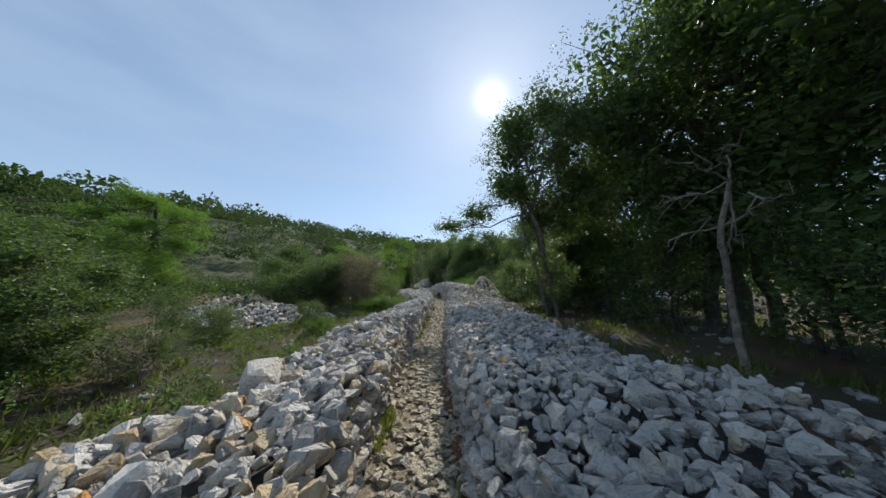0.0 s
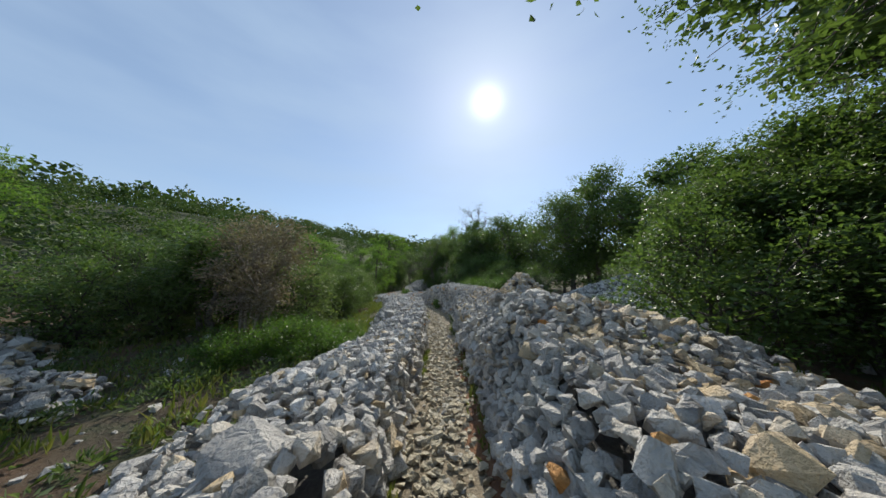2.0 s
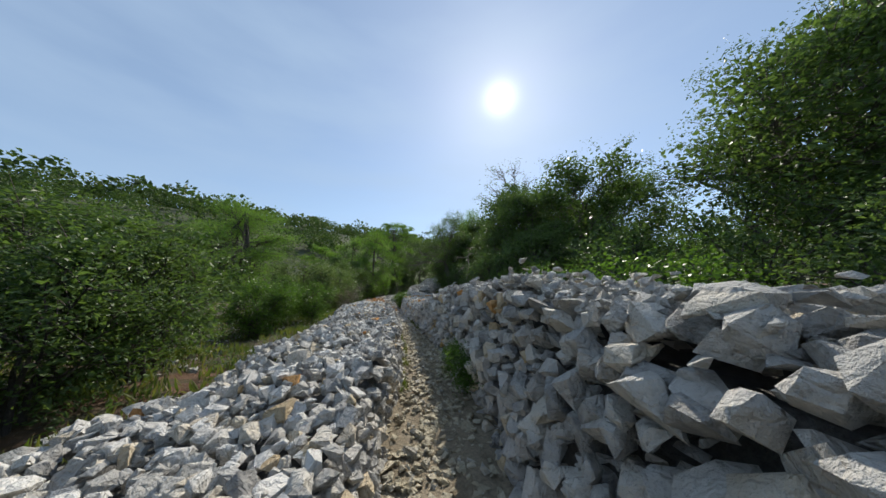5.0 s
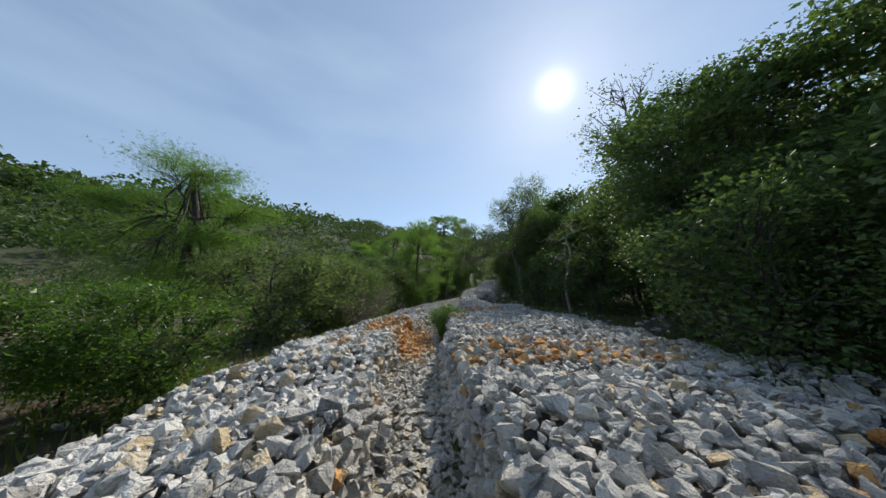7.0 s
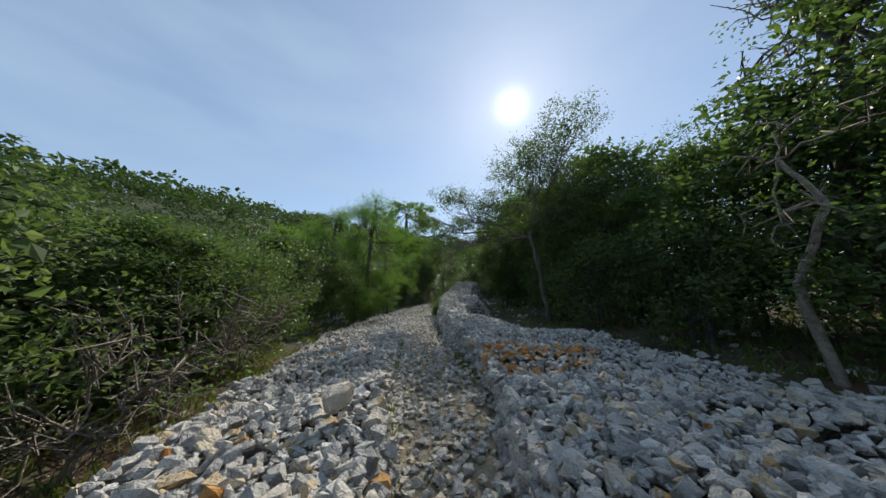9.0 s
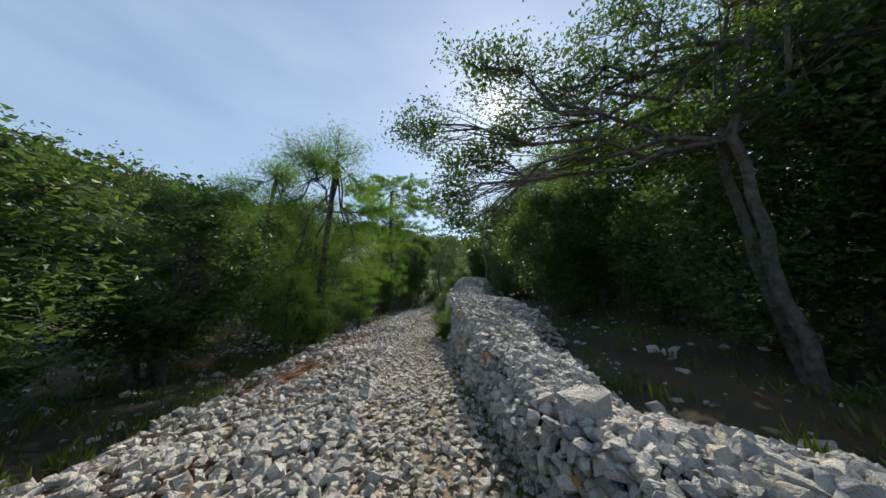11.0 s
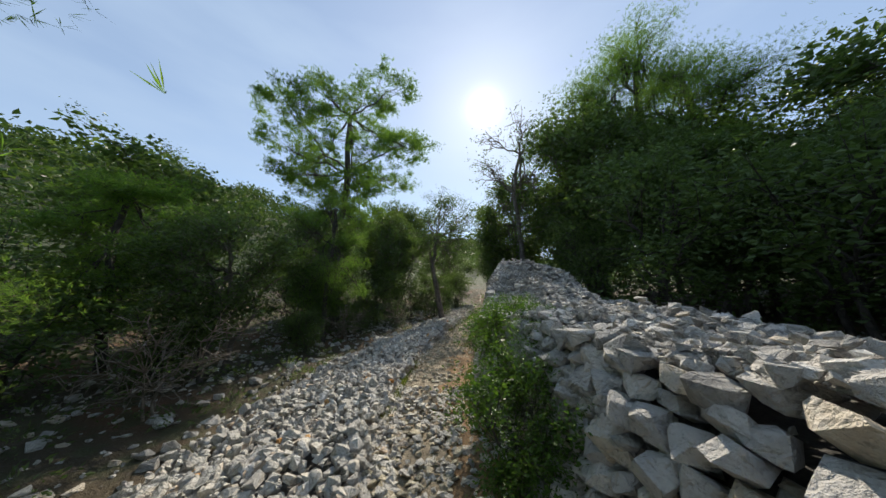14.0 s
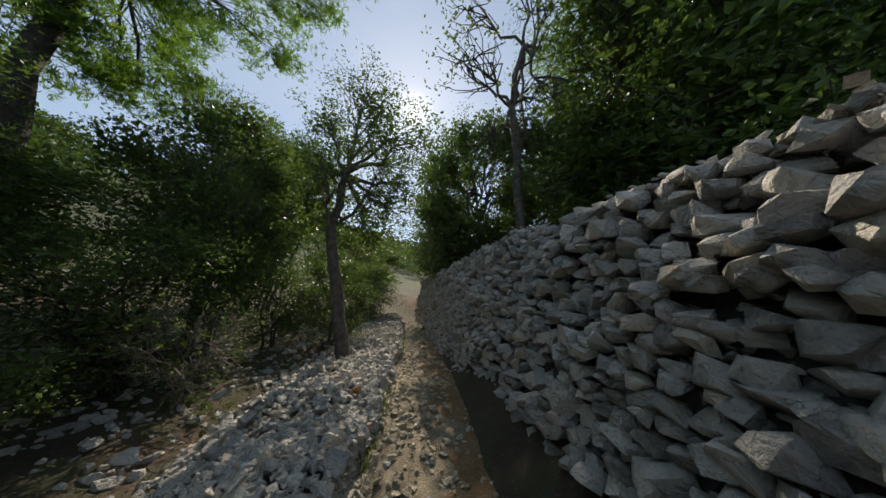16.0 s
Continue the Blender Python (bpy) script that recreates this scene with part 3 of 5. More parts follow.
    child("chippings", fill, wall, kind="stuff")
    isochre = np.zeros(len(P), bool)
    for os_, ou, rad_s, rad_u, share in ochre:
        inside = ((B[:, 0] - os_) / rad_s) ** 2 + ((B[:, 1] - ou) / rad_u) ** 2 < 1
        isochre |= inside & (rng.random(len(P)) < share)
    isochre |= rng.random(len(P)) < (0.0 if slabs else 0.006)
    tone = isochre.astype(int)
    for os_, ou, rad_s, rad_u, share in pale:
        inside = ((B[:, 0] - os_) / rad_s) ** 2 + ((B[:, 1] - ou) / rad_u) ** 2 < 1
        tone[inside & (tone == 0) & (rng.random(len(P)) < share)] = 2
    # white stones stay off the face, so colour helps keep its shade darker
    for os_, ou, rad_s, rad_u, share in white:
        inside = ((B[:, 0] - os_) / rad_s) ** 2 + ((B[:, 1] - ou) / rad_u) ** 2 < 1
        tone[inside & ~face & (tone == 0) & (rng.random(len(P)) < share)] = 3
    order = np.argsort(B[:, 1] + rng.uniform(0, 0.25, len(P)))
    near = np.zeros(len(P), bool); near[order[:290]] = True
    shapes = SLABS if slabs else SHAPES
    for flag, m, nm in ((0, mat or STONE, "stone"), (1, OCHRE, "ochre_stone"), (2, CREAM, "pale_stone"), (3, WHITE, "white_stone")):
        pick = near & (tone == flag)
        single_stones(rng, nm, P[pick], size[pick], rot[pick], shapes, m, wall)
        pick = ~near & (tone == flag)
        if pick.any():
            child(("rubble", "ochre_rubble", "pale_rubble", "white_rubble")[flag], joined_stones(rng, "rubble", P[pick], size[pick], rot[pick], shapes, m), wall, kind="stuff")
    return wall


# ---- trees and shrubs ----
def plant(name, rng, trunk_path, trunk_r, lobes, clusters, leaves, leaf, wood, leafmat, needle=False, twig_r=0.006, cluster_r=0.2, stems=1, bare=0, inner=0, inner_leaf=0.14, needle_w=0.11, inner_w=0.6):
    """A tree: trunk and limbs of tapering tubes, a crown of leaf clusters held by twigs. Returns its Empty."""
    top = new(name)
    wood_s, crown = Soup(), Soup()
    for _ in range(stems):
        off = rng.normal(0, trunk_r * (2.2 if stems > 1 else 0), 3); off[2] = 0
        path = np.array(trunk_path, float)
        pp = np.vstack([bent(rng, path[i] + off, path[i + 1] + off * (1 + 0.9 * i), trunk_r * 0.35, 5)[: 5 if i == len(path) - 2 else 4] for i in range(len(path) - 1)])
        tube(wood_s, pp, np.linspace(trunk_r * 1.25, trunk_r * 0.6, len(pp)) * (1 if stems == 1 else 0.7), 8)
    for c, r in lobes:
        c, r = np.array(c, float), np.array(r, float)
        start = np.array(trunk_path[-1 if rng.random() < 0.6 or len(trunk_path) < 3 else -2], float)
        limb = bent(rng, start, c, (0.03 if needle else 0.055) * np.linalg.norm(c - start), 7, -0.04 * np.linalg.norm(c - start))
        tube(wood_s, limb, np.linspace(trunk_r * (0.3 if needle else 0.42), trunk_r * 0.1 + 0.003, 7), 6)
        share = min(1.0, max(0.12, (float(np.prod(r)) / 0.2) ** 0.6)) if name == "oak_tree" else 1.0
        n, core_n = max(3, int(clusters * share ** 0.5)), int(inner * share)
        if inner:
            d = rng.normal(size=(core_n, 3)); d /= np.linalg.norm(d, axis=1, keepdims=True)
            crown.add(*leaf_quads(rng, c + d * r * rng.uniform(0.15, 0.85, (core_n, 1)), inner_leaf, inner_leaf * inner_w))
        d = rng.normal(size=(n, 3)); d /= np.linalg.norm(d, axis=1, keepdims=True)
        pts = c + d * r * rng.uniform(0.5, 1.1, (n, 1)) ** 0.7
        for p in pts:
            src = limb[rng.integers(3, 7)]
            tw = bent(rng, src, p, 0.06, 4)
            tube(wood_s, tw[::3] if twig_r < 0.005 else tw, np.linspace(twig_r * 1.6, twig_r * 0.5, 2 if twig_r < 0.005 else 4), 3)
            if rng.random() < bare:
                continue
            k = int(leaves * rng.uniform(0.6, 1.4))
            cr = cluster_r * rng.uniform(0.7, 1.3)
            at = p + rng.normal(0, 1, (k, 3)) * np.array((cr, cr, cr * 0.7)) * 0.62
            if needle:
                kk = max(1, k // 6)
                tuft = p + rng.normal(0, 1, (kk, 3)) * np.array((cr, cr, cr * 0.55)) * 0.65
                at = np.repeat(tuft, 6, 0)
                axis = np.repeat(rng.normal(size=(kk, 3)) + np.array((0, 0, 0.7)), 6, 0)
                axis /= np.linalg.norm(axis, axis=1, keepdims=True)
                crown.add(*leaf_quads(rng, at, leaf, leaf * needle_w, 1.0, axis))
            else:
                crown.add(*leaf_quads(rng, at, leaf, leaf * 0.52))
    child("trunk", wood_s.mesh("trunk", wood, False), top)
    if crown.v:
        child("crown", crown.mesh("crown", leafmat), top)
    return top


def blob_lobes(rng, n, height, spread, low, thick=0.3, flatten=0.8):
    """Uneven lobes of a crown that is height tall, from low upwards."""
    res = []
    for i in range(n):
        a = i * 2.4 + rng.uniform(-0.5, 0.5)
        t = (i + 0.5) / n
        z = low + (height - low) * (0.1 + 0.8 * t)
        rad = spread * (0.35 + 0.65 * math.sin(math.pi * min(1, 0.28 + 0.72 * (1 - t)))) * rng.uniform(0.6, 1.0) * (0.25 if t > 0.88 else 0.72)
        r = spread * thick * rng.uniform(0.8, 1.3)
        res.append(((rad * math.cos(a), rad * math.sin(a), z), (r, r, r * flatten)))
    return res


def make_oak(seed, h=4.5, spread=1.9, lean=0.3, low=0.14, n=16, clusters=34, leaves=34, inner=620, inner_leaf=0.105, stems=3, extra=(), girth=0.018):
    rng = np.random.default_rng(seed)
    trunk = [(0, 0, -0.15), (lean * 0.4, 0.1, h * 0.2), (lean, 0.0, h * 0.42), (lean * 0.8, -0.1, h * 0.6)]
    return plant("oak_tree", rng, trunk, girth * h, blob_lobes(rng, n, h, spread, h * low, 0.4) + list(extra), clusters, leaves, 0.044, BARK, LEAF_OAK, cluster_r=0.15, stems=stems, inner=inner, inner_leaf=inner_leaf)


def make_pine(seed, h=4.5, spread=1.7, low=0.3, n=13, clusters=16, leaves=130, inner=0, needle_len=0.1, needle_w=0.11, flat=0.55, inner_leaf=0.16, inner_w=0.12):
    rng = np.random.default_rng(seed)
    trunk = [(0, 0, -0.15), (0.06, 0.05, h * 0.3), (0.18, 0.0, h * 0.6), (0.1, -0.06, h * 0.85)]
    return plant("pine_tree", rng, trunk, 0.014 * h, blob_lobes(rng, n, h, spread, h * low, 0.3, flat), clusters, leaves, needle_len, BARK_DARK, LEAF_PINE, needle=True, cluster_r=0.22, inner=inner * 4, inner_leaf=inner_leaf, needle_w=needle_w, inner_w=inner_w)


def make_bare_tree(seed, h=4.5, spread=1.2, wood=None, leaves=9, n=11):
    rng = np.random.default_rng(seed)
    trunk = [(0, 0, -0.15), (0.1, 0.05, h * 0.3), (-0.1, 0.0, h * 0.55), (0.1, -0.06, h * 0.75)]
    return plant("bare_tree", rng, trunk, 0.012 * h, blob_lobes(rng, n, h, spread, h * 0.35, 0.35), 16 if leaves else 4, max(1, leaves), 0.06, wood or BARK, LEAF_GREY, cluster_r=0.15, twig_r=0.007, bare=0.35 if leaves else 1.0)


def make_shrub(seed, h=1.4, spread=0.8, n=11, clusters=16, leaves=30, mat=None, leaf=0.036):
    rng = np.random.default_rng(seed)
    trunk = [(0, 0, -0.1), (0.04, 0.02, h * 0.18), (0.05, 0.0, h * 0.34)]
    return plant("shrub", rng, trunk, 0.014 * h + 0.005, blob_lobes(rng, n, h, spread, 0.05, 0.42), clusters, leaves, leaf, BARK_DARK, mat or LEAF_SHRUB, cluster_r=0.13, stems=3, twig_r=0.004, inner=240, inner_leaf=0.06)


def make_dry_shrub(seed, h=1.1, spread=0.8):
    rng = np.random.default_rng(seed)
    trunk = [(0, 0, -0.1), (0.04, 0.02, h * 0.15), (0.05, 0.0, h * 0.3)]
    return plant("dry_shrub", rng, trunk, 0.02, blob_lobes(rng, 9, h, spread, 0.1, 0.4), 16, 14, 0.05, TWIG, LEAF_GREY, cluster_r=0.12, stems=3, twig_r=0.005, bare=0.75)


def make_withered(seed, h=2.2, spread=0.85):
    rng = np.random.default_rng(seed)
    trunk = [(0, 0, -0.1), (0.06, 0.02, h * 0.2), (0.02, 0.0, h * 0.4)]
    return plant("withered_bush", rng, trunk, 0.03, blob_lobes(rng, 12, h, spread, 0.5, 0.36), 18, 30, 0.05, TWIG, LEAF_DRY, cluster_r=0.14, stems=4, twig_r=0.005, bare=0.15)


def set_down(ob, s, u, scale=1.0, turn=0.0, drop=0.0, wide=1.0):
    x, y = place(s, u)
    m = Matrix.Translation((x, y, floor_z(x, y) - drop)) @ Euler((0, 0, turn)).to_matrix().to_4x4() @ Matrix.Diagonal((scale * wide, scale * wide, scale, 1))
    return m


PROTO = {}


def grow(kind, s, u, scale=1.0, turn=0.0, wide=1.0, label="", category="tree", group="", drop=0.0):
    """A plant of that kind at (s, u): the first one is built, later ones share its meshes."""
    m = set_down(None, s, u, scale, turn, drop, wide)
    if kind not in PROTO:
        PROTO[kind] = MAKERS[kind]()
        ob = PROTO[kind]
        ob.matrix_basis = m
    else:
        proto = PROTO[kind]
        ob = copy_thing(proto, m)
        ob.matrix_basis = m
    return tagged(ob, label, category, group)


MAKERS = {
    "oak_a": lambda: make_oak(11), "oak_b": lambda: make_oak(12, lean=-0.4, spread=2.1), "oak_c": lambda: make_oak(13, h=4.0, spread=1.7, low=0.08),
    "pine_a": lambda: make_pine(21, low=0.12, clusters=21, inner=85), "pine_c": lambda: make_pine(23, h=12.0, spread=4.6, low=0.36, n=19, clusters=30, leaves=230, needle_len=0.15, needle_w=0.12, flat=0.36),
    "pine_d": lambda: make_pine(21, low=0.1, clusters=24, leaves=230, inner=360, needle_len=0.062, needle_w=0.06, inner_leaf=0.068, inner_w=0.085),
    "oak_d": lambda: make_oak(14, h=4.8, spread=1.4, lean=-0.45, low=0.34, n=14, clusters=26, leaves=34, inner=230, inner_leaf=0.08, stems=1),
    "shrub_a": lambda: make_shrub(31), "shrub_b": lambda: make_shrub(32, h=1.6, spread=1.0, mat=LEAF_OAK), "shrub_c": lambda: make_shrub(33, h=0.9, spread=0.9),
    "grey_a": lambda: make_shrub(34, h=1.3, spread=0.9, mat=LEAF_GREY), "dry_a": lambda: make_dry_shrub(41), "dry_b": lambda: make_dry_shrub(42, 1.4, 1.0),
    "oak_e": lambda: make_oak(15, h=5.4, spread=1.7, lean=-0.5, low=0.3, n=17, leaves=36, inner=560, stems=4, girth=0.0085, extra=(((-2.25, 0.1, 2.02), (0.36, 0.28, 0.16)), ((-1.65, 0.1, 2.3), (0.45, 0.4, 0.3)), ((-0.95, 0.3, 3.1), (0.5, 0.5, 0.45)), ((-0.4, 0.5, 4.2), (0.5, 0.5, 0.4)))),
    "oak_g": lambda: make_oak(17, h=5.2, spread=1.7, lean=-0.4, low=0.32, n=12, clusters=34, leaves=58, inner=420, inner_leaf=0.07, stems=2, girth=0.013, extra=(((-2.95, 0.65, 1.9), (0.3, 0.3, 0.24)), ((-2.8, 0.6, 1.55), (0.24, 0.24, 0.2)), ((-3.2, 0.65, 2.75), (0.4, 0.35, 0.3)), ((-2.7, 0.6, 2.35), (0.36, 0.36, 0.26)), ((-2.2, 0.65, 2.65), (0.5, 0.45, 0.35)), ((-1.4, 0.65, 2.4), (0.5, 0.45, 0.35)), ((-1.6, 0.5, 3.2), (0.55, 0.5, 0.4)), ((-2.5, 0.4, 3.4), (0.5, 0.45, 0.35)))),
    "shrub_d": lambda: make_shrub(35, h=1.6, spread=1.0, mat=LEAF_OAK, n=10, clusters=9, leaves=24), "oak_f": lambda: make_oak(16, n=15, clusters=24, leaves=28, inner=560, inner_leaf=0.125),
    "withered": lambda: make_withered(61),
    "bare_b": lambda: make_bare_tree(52, 2.4, 0.7, TWIG, 0, 6),
    "bare_a": lambda: make_bare_tree(51),
}
OAK, PINE, MASTIC = "dense dark green holm oak with grey multiple trunks", "feathery yellow-green pine with dark branches", "rounded dark green evergreen shrub beside the stones"
LABELS = {"wit": "tall grey-brown withered bush with curled dry leaves", "oak": OAK, "pin": PINE, "shr": MASTIC, "gre": "low grey-green scrubby bush on dry earth", "dry": "leafless grey-brown tangled dry shrub", "bar": "sparse grey tree with mostly bare thin twigs"}

# trees: kind, x, y, scale, turn, widening
TREES = (
    # right of the first stretch
    ("oak_a", 5.3, 4.4, 1.4, 0.3, 1.0), ("oak_e", 2.55, 6.0, 1.05, 0.0, 1.0), ("oak_c", 4.6, 1.6, 1.5, 2.5, 0.9), ("oak_a", 4.5, 4.3, 1.5, 5.3, 0.8), ("oak_a", 4.2, -0.6, 1.3, 4.0, 1.1), ("oak_c", 4.8, 7.2, 1.2, 1.0, 0.8),
    ("oak_c", 5.6, 9.9, 0.8, 0.5, 1.2), ("oak_f", 9.2, 15.0, 1.3, 3.0, 1.1), ("oak_b", 5.8, 17.0, 1.05, 4.4, 1.0), ("oak_f", 7.6, 17.4, 1.4, 2.4, 0.85),
    ("oak_c", 3.4, 8.5, 0.55, 0.2, 1.2), ("oak_c", 4.2, 9.0, 0.7, 1.2, 1.1), ("oak_c", 3.7, 7.6, 0.55, 2.2, 1.2), ("oak_c", 5.0, 8.4, 0.8, 3.2, 1.1),
    # beyond the bend
    ("oak_c", 2.4, 20.6, 0.62, 0.7, 1.3), ("oak_a", 1.9, 22.4, 0.62, 3.0, 1.2), ("bare_b", 0.4, 25.2, 1.15, 2.0, 1.0), ("bare_b", 2.7, 2.4, 1.0, 0.5, 1.0), ("oak_a", 2.6, 23.0, 0.95, 5.2, 1.2), ("oak_f", 2.8, 25.6, 1.2, 2.2, 1.0), ("oak_c", 1.5, 27.4, 0.85, 1.1, 1.1),
    ("oak_f", 4.2, 21.5, 1.1, 1.0, 1.0), ("oak_f", 5.6, 25.4, 1.0, 0.4, 1.2), ("oak_f", 6.4, 22.8, 1.0, 3.4, 1.2), ("oak_c", -1.0, 33.7, 0.85, 4.6, 1.0), ("oak_g", -0.5, 29.5, 1.05, 0.0, 1.0), ("oak_a", 1.3, 29.4, 0.85, 3.3, 1.0), ("bare_a", 3.0, 26.4, 1.65, 1.3, 0.9), ("oak_f", 1.5, 30.5, 1.15, 3.9, 1.2), ("oak_f", 0.1, 33.5, 0.95, 0.2, 1.1), ("oak_f", 3.4, 36.6, 0.8, 4.1, 1.2), ("oak_c", 5.2, 39.4, 1.1, 2.1, 1.2),
    # oaks at (3.2, 42.5) and (5.6, 43.0) are added behind to shade the shrubs
    ("pine_d", 1.9, 41.6, 2.0, 1.0, 0.85), ("pine_d", 0.9, 42.4, 1.8, 2.6, 0.9), ("pine_d", 3.0, 41.2, 1.7, 4.4, 0.9), ("oak_f", 0.1, 38.7, 0.72, 5.0, 1.2), ("oak_f", 3.2, 42.5, 1.3, 0.7, 1.1), ("oak_f", 5.6, 43.0, 1.3, 2.7, 1.1), ("oak_f", 4.6, 37.6, 1.25, 4.0, 1.1), ("bare_a", -1.5, 43.2, 1.6, 0.3, 0.9),
    ("oak_a", 0.6, 42.6, 1.45, 2.0, 1.1), ("oak_c", -0.9, 46.2, 1.5, 1.0, 0.85), ("oak_b", -0.6, 48.5, 1.0, 0.9, 1.2), ("oak_c", -3.6, 52.5, 0.9, 2.9, 1.4), ("oak_f", 2.5, 46.0, 1.3, 3.0, 1.2),
    # left of the last stretch
    ("pine_d", -6.5, 35.3, 0.42, 0.9, 1.15), ("pine_d", -6.9, 32.5, 0.4, 2.9, 1.2),
    ("pine_d", -7.0, 34.0, 1.35, 2.0, 1.12), ("pine_d", -8.9, 34.5, 1.25, 4.0, 1.0), ("pine_c", -7.7, 43.6, 0.74, 0.8, 1.0), ("oak_d", -4.05, 43.8, 1.0, 0.4, 1.0), ("pine_a", -9.2, 38.7, 0.7, 3.6, 1.2), ("oak_b", -7.2, 49.5, 0.95, 5.0, 1.1), ("oak_a", -6.2, 44.8, 0.95, 1.0, 0.85), ("pine_d", -6.9, 41.0, 0.85, 1.3, 1.0), ("oak_f", 0.3, 41.4, 1.2, 2.2, 1.0), ("oak_b", -7.6, 38.6, 0.55, 3.3, 1.0), ("oak_b", -7.9, 42.2, 0.75, 2.6, 1.1), ("oak_e", -6.2, 48.0, 1.0, 3.0, 1.2),
    ("oak_f", -11.5, 41.5, 1.0, 1.0, 1.2), ("pine_a", -12.5, 36.0, 1.1, 0.4, 1.2), ("oak_c", -8.2, 43.5, 0.7, 3.0, 1.3), ("oak_f", -10.0, 33.5, 0.8, 2.5, 1.3),
    # left of the first and second
    ("pine_a", -13.0, 11.0, 1.15, 1.0, 1.3), ("oak_c", -3.8, 2.4, 0.36, 1.0, 1.3), ("oak_b", -4.6, 10.6, 0.45, 2.0, 1.6), ("oak_b", -4.4, 15.0, 0.42, 3.1, 1.6), ("oak_f", -7.8, 13.0, 0.62, 4.2, 1.4),
    ("pine_d", -8.9, 22.6, 0.9, 3.6, 1.3), ("pine_d", -8.3, 21.8, 1.0, 0.5, 1.35), ("oak_a", -6.6, 25.6, 0.5, 0.4, 1.5), ("oak_f", -7.4, 28.6, 0.62, 5.5, 1.3), ("oak_f", -8.0, 17.5, 0.6, 5.9, 1.4), ("oak_c", -7.8, 31.0, 0.75, 1.9, 1.2), ("oak_f", -9.5, 6.0, 0.6, 0.9, 1.5),
)


def grow_all(rows, category, group):
    for k, x, y, sc, tn, wd in rows:
        s, u = locate(np.array([x]), np.array([y]))
        grow(k, float(s[0]), float(u[0]), sc, tn, wd, LABELS[k[:3]], category, group)


grow_all(TREES, "tree", "trees beside the path")

